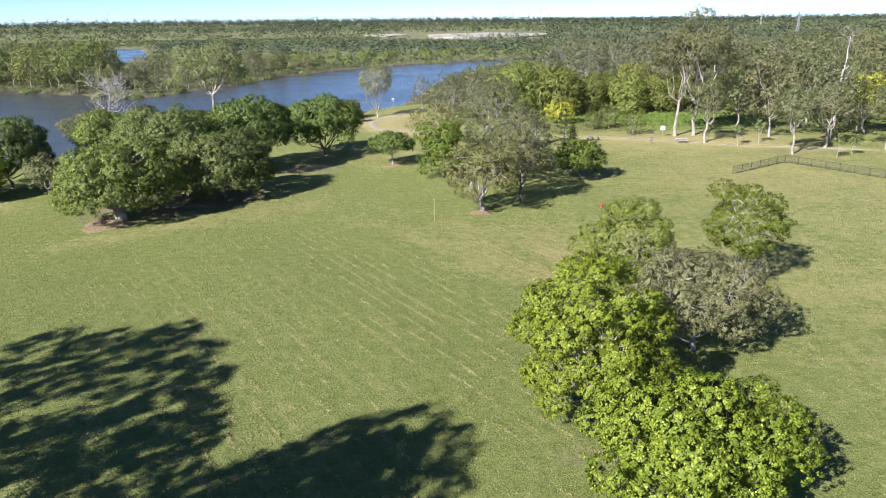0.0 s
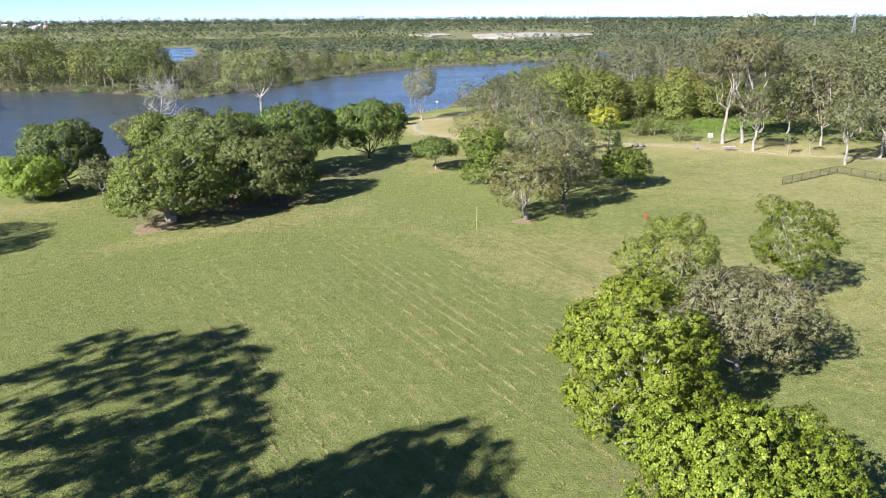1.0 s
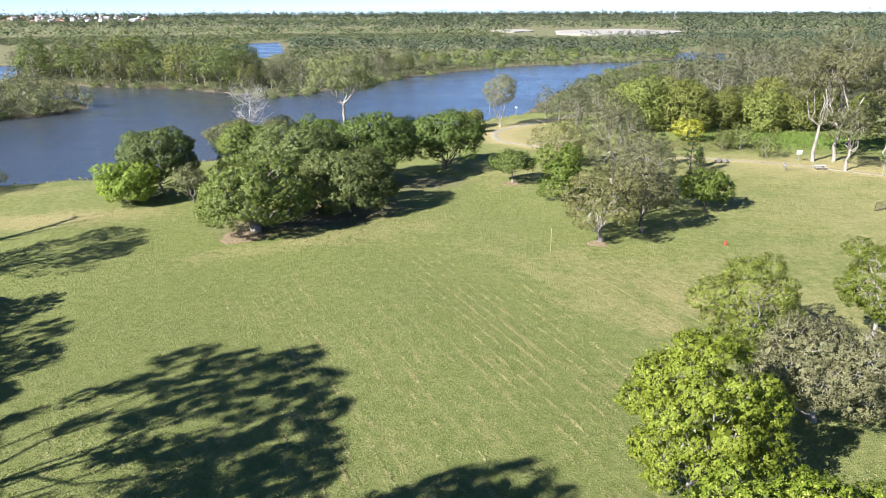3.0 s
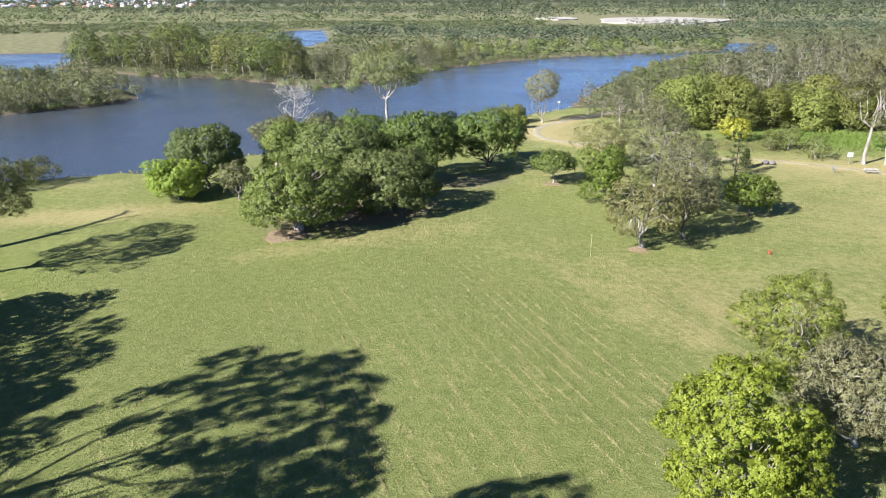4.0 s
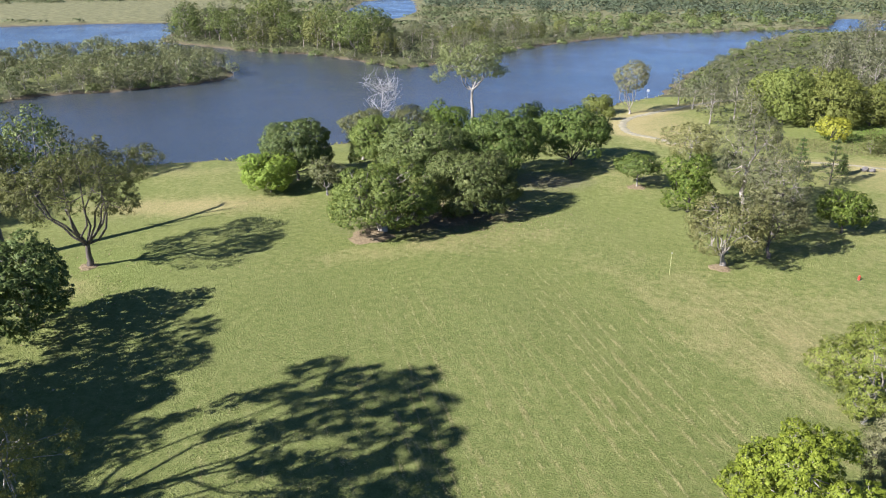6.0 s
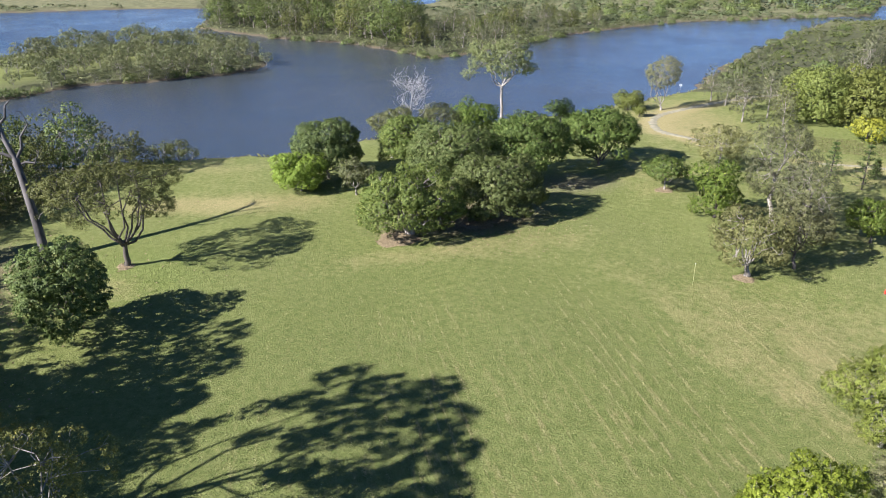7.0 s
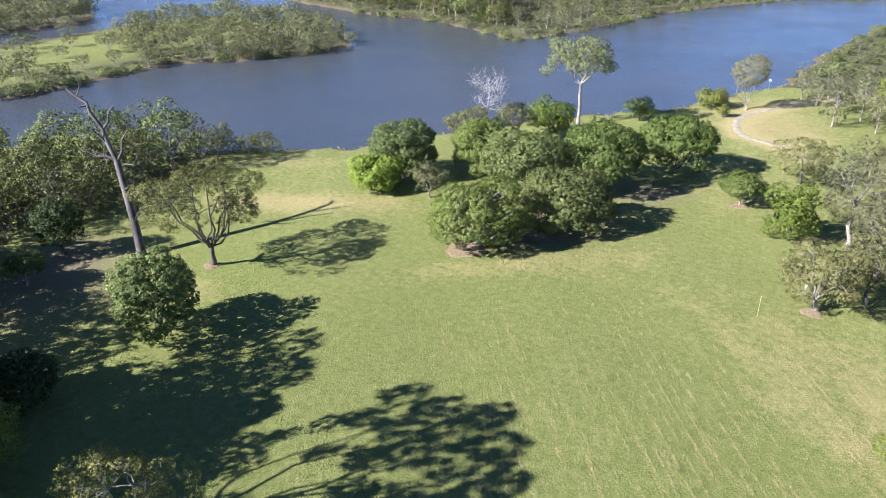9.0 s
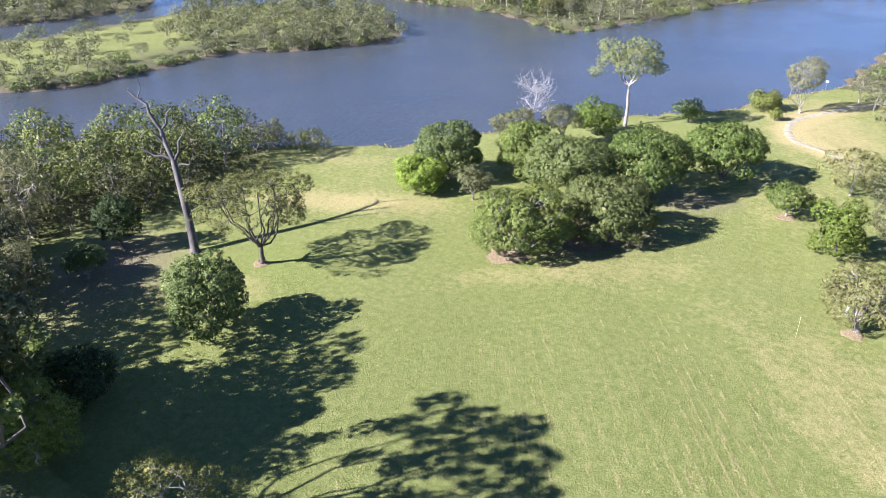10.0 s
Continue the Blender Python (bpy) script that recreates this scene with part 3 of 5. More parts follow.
def water_material():
    m, nt, bs = shader("river_water")
    big = noise_fac(nt, 0.02, 3.0)
    c = ramp(nt, big, (0.35, (0.043, 0.054, 0.062)), (0.7, (0.060, 0.066, 0.068)))
    nt.links.new(c, bs.inputs["Base Color"])
    bs.inputs["IOR"].default_value = 1.33
    nt.links.new(ramp(nt, noise_fac(nt, 0.03, 4.0), (0.4, (0.10, 0.10, 0.10)), (0.6, (0.22, 0.22, 0.22))), bs.inputs["Roughness"])
    tc = nt.nodes.new("ShaderNodeTexCoord")
    mp = node(nt, "ShaderNodeMapping", Rotation=(0, 0, radians(35)), Scale=(1.0, 0.45, 1.0))
    nt.links.new(tc.outputs["Object"], mp.inputs[0])
    n = node(nt, "ShaderNodeTexNoise", Scale=1.1, Detail=5.0, Roughness=0.62)
    nt.links.new(mp.outputs[0], n.inputs["Vector"])
    bump(nt, bs, n.outputs["Fac"], 0.6, 0.36)
    return m


wv = np.array([(-900, -200, WATER_Z), (700, -200, WATER_Z), (700, 900, WATER_Z), (-900, 900, WATER_Z)])
tagged(new("water", quad_mesh("water", wv, [[0, 1, 2, 3]], water_material())), "calm brownish-blue tidal river with light ripples", "water", kind="structure")


# ---- trees of the park ----
PARK = "trees of the park"


def tree(name, label, x, y, h, w, style, leaf, bark, seed, group=PARK, **over):
    t = build_tree(name, label, h, w, style, leaf, bark, seed, **over)
    tagged(t, group=group)
    return put(t, x, y, ground_z(x, y))


FIG = "fig_tree"
tree(FIG, "dark green fig tree with a dense clumped crown over mulch", -37.4, 81.8, 9.0, 14.0, "dome", "fig", "pale", 11, lo=0.18, zmin=-0.04, trunk_r=0.5)
tree(FIG, "grey-green fig tree with a rounded crown on bare soil", -28.6, 92.8, 9.4, 13.0, "dome", "fig_grey", "fig", 12, lo=0.14, zmin=-0.08, limbs=9)
tree(FIG, "dark green spreading fig tree with an umbrella crown", -38.8, 101.5, 10.5, 14.2, "dome", "fig_grey", "fig", 13, lo=0.3)
tree(FIG, "broad yellowish green fig tree with a low domed crown", -29.4, 109.5, 11.2, 14.2, "dome", "fig", "fig", 14, lo=0.3)
tree(FIG, "dark green fig tree with forked limbs under a domed crown", -20.2, 123.0, 9.9, 13.2, "dome", "fig", "dark", 15, lo=0.3, fork=0.1, limbs=11)
tree(FIG, "dark green fig tree with a deep domed crown near the river", -59.8, 99.0, 10.3, 12.4, "dome", "fig_grey", "fig", 16, lo=0.22, zmin=0.0)
tree(FIG, "dark green fig tree standing among others", -49.0, 107.0, 9.8, 10.5, "dome", "fig", "dark", 17)
tree("small_tree", "small grey-green tree between two figs", -51.6, 93.4, 5.6, 5.4, "broad", "gum", "grey", 95, lobes=18)
tree("young_tree", "bright yellow-green young tree with a spreading crown", -60.6, 92.0, 6.6, 8.8, "dome", "bright", "grey", 18, lo=0.18, lobes=30, lobe=0.3, inner=0.25)
tree("shore_tree", "yellowish olive tree behind the figs at the river bank", -55.5, 114.0, 9.3, 9.0, "open", "gum_pale", "grey", 19, lobes=34)
tree("shore_tree", "olive tree behind the figs at the river bank", -49.5, 122.0, 9.3, 9.0, "open", "gum_pale", "grey", 20, lobes=34)
tree("shore_tree", "dense green tree at the river bank", -47.2, 134.0, 7.2, 8.6, "round", "young", "dark", 21)
tree("river_gum", "tall gum tree with a pale trunk and thin yellowish crown", -44.5, 143.5, 18.8, 15.5, "open", "gum_pale", "pale", 22, lo=0.4, fork=0.45, lobe=0.22, inner=0.5, trunk_r=0.30)
tree("river_gum", "slim pale-trunked gum tree on the river point", -15.4, 171.6, 12.7, 8.2, "wispy", "gum_brown", "pale", 23, lo=0.35, fork=0.1, lobe=0.3, trunk_r=0.2, flat=0.9)
tree("small_tree", "small green tree with a flat domed crown in a dirt ring", -8.1, 113.2, 5.2, 6.8, "dome", "fig", "pale", 24, lo=0.42, fork=0.3, lobes=40, lobe=0.26, fill=150)
tree("river_shrub", "round green shrub on the river bank", -33.9, 152.0, 5.1, 5.4, "round", "fig_grey", "dark", 25, lobes=20)
tree("river_shrub", "round yellow-green shrub on the river bank", -22.5, 170.5, 4.6, 7.4, "round", "wattle", "dark", 26, lobes=20)
tree("river_shrub", "small yellow-green shrub beside the track", -19.0, 163.0, 2.8, 2.6, "round", "wattle", "dark", 27, lobes=20)
tree("forked_tree", "small tree with a dark forked trunk and open olive crown", -64.9, 59.9, 14.0, 17.0, "open", "olive", "dark", 28, size=0.19, leaves=26, lo=0.26, fork=0.2, inner=0.3, lobe=0.15, lobes=44, rc=0.36, limbs=10, trunk_r=0.30, twigs=4)
tree("round_tree", "dense round tree with glossy green leaves down to the ground", -58.2, 45.2, 9.5, 9.4, "round", "round", "dark", 29, lo=0.0, lobes=36, size=0.26)
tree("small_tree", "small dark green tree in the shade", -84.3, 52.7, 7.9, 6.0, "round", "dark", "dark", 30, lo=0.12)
tree("small_tree", "small green tree with a loose crown in the shade", -80.8, 44.8, 4.8, 4.9, "round", "round", "grey", 31, lo=0.25, lobes=20)
# the middle group
tree("paperbark_tree", "grey-olive paperbark with a pale trunk", 4.4, 84.3, 8.8, 9.6, "open", "paperbark", "grey", 32, lo=0.12, fork=0.16, trunk_r=0.26, lobes=42, zmin=-0.75, inner=0.3, fill=80, limbs=8)
tree("paperbark_tree", "brownish olive paperbark beside another", 9.6, 88.5, 9.8, 8.0, "open", "gum_brown", "dark", 33, lo=0.1, fork=0.2, lobes=40, zmin=-0.75, inner=0.25, fill=120)
tree("casuarina", "tall wispy grey casuarina beside paperbarks", 7.2, 104.0, 15.4, 10.0, "wispy", "casuarina", "grey", 34, lo=0.1, inner=0.3, lobes=52)
tree("casuarina", "thin grey casuarina with fine drooping foliage", 10.5, 97.0, 11.6, 8.5, "wispy", "casuarina", "grey", 35, lo=0.1, inner=0.3, lobes=46)
tree("pale_tree", "sparse pale grey-olive tree", -0.8, 127.5, 8.0, 10.5, "open", "paperbark", "pale", 36, lo=0.1, lobes=34, zmin=-0.7)
tree("round_tree", "dense bright green round tree", -0.2, 103.0, 8.2, 7.0, "round", "young", "dark", 37, lo=0.03)
tree("round_tree", "compact round dark green tree with its shadow on the lawn", 19.0, 100.8, 5.9, 6.2, "round", "young", "dark", 38, lo=0.15, fork=0.25, lobes=30, lobe=0.28, rc=0.32)
# the group before the camera
tree("lilly_tree", "tall leafy tree with bright green foliage", 7.7, 36.0, 10.7, 8.2, "broad", "lilly", "grey", 39, lo=0.02, trunk_r=0.16, lobes=40, lobe=0.23, rc=0.21, cover=1.25, leaves=30, size=0.135, slim=0.6, inner=0.25, zmin=-0.85, fill=250)
tree("laurel_tree", "wide leafy tree with yellow-green glossy foliage", 10.9, 28.6, 7.3, 9.0, "broad", "laurel", "dark", 143, lo=0.0, fill=700, lobes=48, lobe=0.22, rc=0.19, cover=1.0, leaves=28, size=0.13, slim=0.6, inner=0.15)
tree("paperbark_tree", "grey-olive paperbark with pale leaning limbs", 17.0, 46.0, 7.7, 10.2, "open", "casuarina", "pale", 41, lo=0.08, fork=0.12, zmin=-0.7, limbs=8, lobes=52, lobe=0.21, rc=0.22, cover=0.95, leaves=26, size=0.125, slim=0.5, inner=0.25, trunk_r=0.17, twigs=3, fill=200)
tree("slim_gum", "slim tree with pale limbs and open yellow-green crown", 25.2, 58.8, 9.5, 7.8, "open", "laurel", "pale", 42, lo=0.12, lobes=32, lobe=0.22, zmin=-0.85, limbs=7, rc=0.26, leaves=34, size=0.14, trunk_r=0.16, inner=0.35)
tree("leafy_gum", "olive green tree with pale forked limbs", 14.6, 55.0, 9.0, 8.2, "open", "olive_green", "pale", 43, lo=0.06, zmin=-0.85, limbs=7, lobes=40, lobe=0.24, rc=0.26, leaves=34, size=0.14, inner=0.25, trunk_r=0.16, fill=120)
# the row along the west side, seen late
tree("tall_gum", "tall gum with pale branching limbs and yellowish tufts", -32.4, 20.0, 13.8, 9.0, "open", "gum_yellow", "pale", 44, lo=0.3, inner=0.3, lobe=0.17, lobes=40, rc=0.26, leaves=26, size=0.15, limbs=9, trunk_r=0.16, zmin=-0.2)
BIG_SHADE = [(-29, 48, 1.3), (-25.5, 47.6, 1.4), (-20.4, 48.8, 1.5), (-18, 45.6, 1.6), (-22, 45.6, 1.7), (-26.5, 44, 1.5), (-30, 43.4, 1.2), (-16.8, 42, 1.7), (-20.5, 42, 1.7), (-24.5, 41, 1.5), (-16.4, 38, 1.7),
             (-19.8, 38, 1.6), (-23.4, 37, 1.4), (-27.6, 39.4, 1.1), (-15, 34.6, 1.6), (-18.5, 34, 1.6), (-22, 33.4, 1.3), (-26, 35.6, 1.0), (-33, 41.4, 0.8), (-35, 38, 0.7), (-31, 37.6, 0.8), (-14.8, 31, 1.4), (-18, 30, 1.4)]
tree("tall_gum", "large gum with a spreading green crown", -46.6, 15.0, 27.5, 17.5, "open", "bank", "dark", 45, fork=0.38, limbs=9, trunk_r=0.28, leaves=30, rc=0.5, size=0.4, slim=0.6, flat=0.8, cover=1.3, spots=BIG_SHADE, foot=np.array([-46.6, 15.0]))
tree("tall_gum", "brownish gum at the edge of the thicket", -79.5, 35.3, 10.5, 8.5, "broad", "gum_brown", "pale", 46, lo=0.1)
tree("tall_gum", "brownish gum with pale limbs rising from the thicket", -98.4, 48.0, 14.0, 8.0, "wispy", "gum_brown", "pale", 96, lo=0.12)
tree("tall_gum", "grey-green gum rising from the thicket", -97.0, 38.0, 14.5, 10.0, "broad", "gum", "grey", 97, lo=0.1, size=0.4)
tree("tall_gum", "shady gum at the edge of the lawn", -62.5, 20.5, 23.0, 15.0, "broad", "gum", "grey", 47, size=0.5, rc=0.6, cover=1.05, leaves=18, fill=500)
tree("tall_gum", "shady gum in the row beside the lawn", -57.5, 15.0, 18.0, 13.0, "broad", "gum", "grey", 56, lo=0.3, size=0.5, rc=0.6, cover=1.05, leaves=18, fill=500)
tree("tall_gum", "dense gum in the row beside the lawn", -74.0, 6.0, 20.0, 14.0, "broad", "gum", "grey", 58, lo=0.3, size=0.5, rc=0.6, cover=1.05, leaves=18, fill=500)
tree("tall_gum", "dense gum in the row beside the lawn", -62.0, 1.0, 21.0, 14.0, "broad", "gum", "grey", 59, lo=0.3, size=0.5, rc=0.6, cover=1.05, leaves=18, fill=500)
tree("tall_gum", "dense gum in the row beside the lawn", -50.5, 3.0, 20.0, 13.0, "broad", "gum", "grey", 65, lo=0.3, size=0.5, rc=0.6, cover=1.05, leaves=18, fill=500)
tree("tall_gum", "dense gum at the thicket corner", -92.0, 30.0, 16.0, 13.0, "broad", "bank", "grey", 66, lo=0.15, size=0.5, rc=0.6, cover=1.05, leaves=18, fill=500)
tree("tall_gum", "dense gum at the thicket corner", -86.0, 12.0, 17.0, 13.0, "broad", "bank", "grey", 67, lo=0.15, size=0.5, rc=0.6, cover=1.05, leaves=18, fill=500)
tree("tall_gum", "dense gum in the row beside the lawn", -63.5, 12.0, 21.0, 14.0, "broad", "gum", "grey", 68, lo=0.25, size=0.5, rc=0.6, cover=1.05, leaves=18, fill=500)
tree("tall_gum", "broad gum in the row beside the lawn", -80.0, 21.0, 19.0, 14.0, "broad", "gum", "grey", 57, size=0.5, rc=0.6, cover=1.05, leaves=18, fill=500)
DENSE_SHADE = [(-11, 30.6, 1.9), (-8.4, 32.4, 1.9), (-5.6, 34, 1.9), (-3, 35, 1.8), (-1.2, 33.6, 1.8), (-4.4, 31.4, 2.2), (-7.6, 29, 2.3), (-2.6, 29.6, 2.2), (-11.4, 27, 2.3), (-5.4, 26.6, 2.4), (-9, 24, 2.4), (-14, 24, 2.2)]
tree("tall_gum", "dense dark gum beyond the lawn", -26.0, 5.0, 23.5, 15.0, "broad", "gum", "grey", 48, rc=0.6, leaves=24, size=0.5, fill=1500, spots=DENSE_SHADE, foot=np.array([-26.0, 5.0]))
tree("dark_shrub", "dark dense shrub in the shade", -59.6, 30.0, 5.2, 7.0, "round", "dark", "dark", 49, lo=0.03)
tree("leafy_tree", "leafy green tree at the shaded edge of the lawn", -54.6, 22.0, 8.5, 8.4, "broad", "olive_green", "grey", 98, lo=0.05, rc=0.32, size=0.2, leaves=24)
tree("leafy_tree", "dark green leafy tree beside the shady gums", -63.5, 26.0, 8.0, 7.5, "broad", "bank", "grey", 99, lo=0.05)
# by the picnic lawn
tree("picnic_gum", "tall pale-barked gum with a thin high crown", 43.8, 139.0, 21.0, 13.0, "open", "gum_brown", "pale", 50, lo=0.35, fork=0.3, trunk_r=0.27, lobes=36, twigs=5, limbs=8)
tree("picnic_gum", "tall white-limbed gum with a spreading crown", 47.5, 139.5, 22.5, 15.0, "open", "gum_brown", "pale", 51, lo=0.35, fork=0.25, trunk_r=0.27, lobes=38, twigs=5, limbs=8)
tree("picnic_gum", "grey-green gum beside the picnic table", 46.8, 131.4, 11.6, 8.8, "open", "gum", "grey", 52, lo=0.3)
tree("picnic_gum", "pale multi-stemmed gum behind the fence", 57.2, 119.4, 11.4, 8.5, "open", "gum", "pale", 53, lo=0.35, fork=0.3, trunk_r=0.17, limbs=8, lobes=36)
tree("picnic_gum", "leafy gum behind the fence", 65.0, 124.5, 11.0, 8.0, "open", "gum", "pale", 54)
tree("picnic_gum", "gum at the edge of the forest", 74.0, 122.0, 12.0, 9.0, "open", "gum", "grey", 55)
for k, (x, y, h) in enumerate(((51.5, 128.0, 4.2), (56.0, 130.0, 4.6), (62.5, 115.5, 4.0), (66.0, 117.5, 3.2))):
    tree("sapling", "thin young tree on the dry lawn", x, y, h, h * 0.55, "open", "marsh", "grey", 60 + k, lobes=9, trunk_r=0.05)


def pine(x, y, h, seed):
    """A young pine with whorls of level boughs."""
    rng = np.random.default_rng(seed)
    t = tagged(new("young_pine"), "young dark green pine with level boughs", "tree", PARK)
    wood, P, N = Wood(), [], []
    wood.tube([[0, 0, -0.2], [0, 0, h * 0.5], [0, 0, h]], 0.12, 0.02, 7)
    for lev in np.arange(0.12, 0.98, 0.13):
        r = 0.33 * h * (1.02 - lev) + 0.15
        for q in range(7):
            a = q * 0.898 + lev * 9 + rng.normal() * 0.15
            tip = np.array([math.cos(a) * r, math.sin(a) * r, h * lev + 0.12 * r])
            wood.limb([0, 0, h * lev], tip, 0.04, 0.01, rng, 0.05, 3, 4)
            s = rng.uniform(0.25, 1.05, 34)[:, None]
            P.append(np.array([0, 0, h * lev]) * (1 - s) + tip * s + rng.normal(size=(34, 3)) * 0.10)
            N.append(rng.normal(size=(34, 3)) * 0.5 + np.array([0, 0, 1.0]))
    V, F = cards(np.concatenate(P), np.concatenate(N), 0.3, 0.35, rng)
    N_ = np.repeat(unit(np.concatenate(N) + np.array([0, 0, 0.8])), 4, 0)
    part("crown", quad_mesh("crown", V, F, LEAF["pine"], N_), t)
    part("trunk", wood.mesh("trunk", BARK["dark"]), t)
    return put(t, x, y, ground_z(x, y))


pine(20.4, 124.2, 7.6, 70)
pine(16.5, 130.8, 6.0, 71)
pine(23.0, 131.0, 3.6, 72)


def bare_tree(name, label, x, y, h, w, bark, seed, limbs, r, lean, fine=2, tip=0.22):
    """A leafless tree: a leaning stem, limbs and shorter snapped branches."""
    rng = np.random.default_rng(seed)
    t = tagged(new(name), label, "tree", PARK)
    wood = Wood()
    top = np.array([lean[0], lean[1], h])
    s = np.linspace(0, 1, 8)[:, None]
    stem = top * s + rng.normal(size=(8, 3)) * np.array([0.022, 0.022, 0]) * h * np.sin(np.pi * s)
    stem[0, 2] = -0.3
    wood.tube(stem, r, r * tip, 9)
    for q in range(limbs):
        u = rng.uniform(0.45, 0.97)
        a = top * u
        ang, out = rng.uniform(0, 6.28), w / 2 * rng.uniform(0.4, 1.0)
        b = a + np.array([math.cos(ang) * out, math.sin(ang) * out, rng.uniform(0.3, 1.0) * out])
        wood.limb(a, b, r * (tip + 0.28) * (1.2 - u), r * tip * 0.55, rng, 0.12, 6, 6)
        for _ in range(fine):
            v = rng.uniform(0.4, 1.0)
            p = a + (b - a) * v
            wood.limb(p, p + rng.normal(size=3) * np.array([1, 1, 0.8]) * out * 0.3 + np.array([0, 0, out * 0.25]), r * 0.12, 0.015, rng, 0.0, 4, 4)
    part("trunk", wood.mesh("trunk", BARK[bark]), t)
    return put(t, x, y, ground_z(x, y))



def dead_tree(x, y):
    """A tall dead trunk, bent over at the top, with snapped crooked arms. Points: along the bank, away from the lawn, up."""
    rng = np.random.default_rng(82)
    t = tagged(new("dead_tree"), "tall leaning dead tree with broken grey limbs", "tree", PARK)
    bank, away = np.array([0.857, 0.515, 0.0]), np.array([-0.515, 0.857, 0.0])

    def line(pts):
        return [bank * a + away * b + np.array([0, 0, c]) for a, b, c in pts]
    trunk = Wood()
    trunk.tube(line([(0.1, 0, -0.3), (-0.1, 0.4, 1.5), (-0.7, 1.6, 4.6), (-1.6, 3.0, 8.4), (-2.4, 4.2, 11.8)]), 0.62, 0.40, 10)
    trunk.tube(line([(0.1, 0, -0.3), (0, 0.1, 0.7)]), 0.85, 0.6, 10)
    part("trunk", trunk.mesh("trunk", BARK["dead"]), t)
    for pts, r0, r1 in (
            ([(-2.4, 4.2, 11.7), (-3.5, 5.0, 14.2), (-4.0, 5.6, 15.8), (-5.4, 6.2, 17.8), (-5.8, 6.8, 18.9), (-7.2, 7.0, 19.8), (-8.2, 7.2, 20.7)], 0.34, 0.13),
            ([(-2.5, 4.3, 11.9), (-3.6, 4.0, 12.6), (-4.9, 4.2, 12.5), (-6.4, 4.0, 13.6)], 0.24, 0.08),
            ([(-2.4, 4.2, 11.6), (-1.6, 4.6, 13.0), (-1.5, 4.8, 14.4), (-0.5, 5.0, 15.8)], 0.24, 0.08),
            ([(-2.3, 4.1, 11.0), (-1.2, 3.8, 11.5), (-0.2, 3.9, 11.3), (0.1, 3.8, 12.0)], 0.17, 0.08),
            ([(-4.0, 5.6, 15.6), (-3.1, 5.8, 16.6), (-2.9, 5.9, 17.9), (-2.2, 6.0, 18.6)], 0.2, 0.07),
            ([(-3.3, 4.9, 13.8), (-4.4, 4.8, 15.2), (-4.9, 4.6, 16.0)], 0.16, 0.06),
            ([(-5.7, 6.6, 18.6), (-6.6, 6.2, 18.5), (-7.2, 6.2, 18.8)], 0.15, 0.07),
            ([(-7.0, 7.0, 19.6), (-6.4, 7.0, 20.8), (-6.3, 7.1, 21.4)], 0.1, 0.05),
            ([(-0.6, 1.5, 4.4), (0.1, 1.3, 5.6), (0.6, 1.3, 6.0)], 0.1, 0.04)):
        limb = Wood()
        p = np.array(line(pts))
        limb.tube(p, r0, r1, 7)
        for _ in range(2):
            a = p[rng.integers(1, len(p))]
            limb.limb(a, a + rng.normal(size=3) * 0.7 + np.array([0, 0, 0.5]), r1 * 0.8, 0.025, rng, 0.0, 4, 4)
        part("limb", limb.mesh("limb", BARK["dead"]), t)
    return put(t, x, y, ground_z(x, y))


dead_tree(-75.1, 57.2)
bare_tree("leafless_tree", "leafless silver-grey twiggy tree at the bank", -53.5, 118.0, 12.4, 7.5, "twig", 84, 34, 0.16, (0.3, 0.3), 9)
bare_tree("dead_gum", "dead white-limbed gum rising out of the forest", 82.0, 155.0, 17.5, 12.0, "twig", 93, 6, 0.34, (1.5, 1.0), 3)
tree("yellow_tree", "yellow-leaved small tree at the forest edge", 79.5, 139.0, 11.5, 5.5, "broad", "yellow", "grey", 94, lo=0.35)


# ---- woods about the river: a few kinds built once and then repeated ----
def scatter(poly, n, gap, seed, keep=None):
    """Places at random in a polygon, no two nearer than gap."""
    rng = np.random.default_rng(seed)
    P = np.array(poly, float)
    C = rng.uniform(P.min(0), P.max(0), (n * 30, 2))
    ok = signed(poly, C[:, 0], C[:, 1]) < 0
    if keep:
        ok &= keep(C[:, 0], C[:, 1])
    got = np.zeros((0, 2))
    for p in C[ok]:
        if len(got) == 0 or ((got - p) ** 2).sum(1).min() > gap * gap:
            got = np.vstack([got, p])
            if len(got) >= n:
                break
    return got


def wood_of(kinds, places, group, seed, lo=0.8, hi=1.2):
    """Sets trees of these kinds at the places; the first of each kind is the built one."""
    rng = np.random.default_rng(seed)
    P = np.array(places, float)
    Z = land_height(P[:, 0], P[:, 1])
    for (x, y), z in zip(P, Z):
        kind = kinds[rng.integers(len(kinds))]
        s = rng.uniform(lo, hi)
        m = pose(x, y, z - 0.1, 0, 0, rng.uniform(0, 360)) @ Matrix.Diagonal((s, s, s * rng.uniform(0.9, 1.12), 1))
        ob = kind[0]
        if kind[1]:
            kind[1] = False
            ob.matrix_basis = m
            tagged(ob, group=group)
        else:
            tagged(copy_thing(ob, m @ Matrix.Diagonal((*(1 / v for v in ob.scale), 1))), group=group)


def kinds(name, label, n, h, w, style, leaf, bark, seed, **over):
    over = dict(dict(lobes=20, rc=0.62, cover=0.85, leaves=9, size=0.55, slim=0.6, twigs=0, trunk_r=0.16, whole=0.5, crisp=0.35, fill=60), **over)
    return [[build_tree(name, label, h, w, "wood_" + style, leaf, bark, seed + q, **over), True] for q in range(n)]


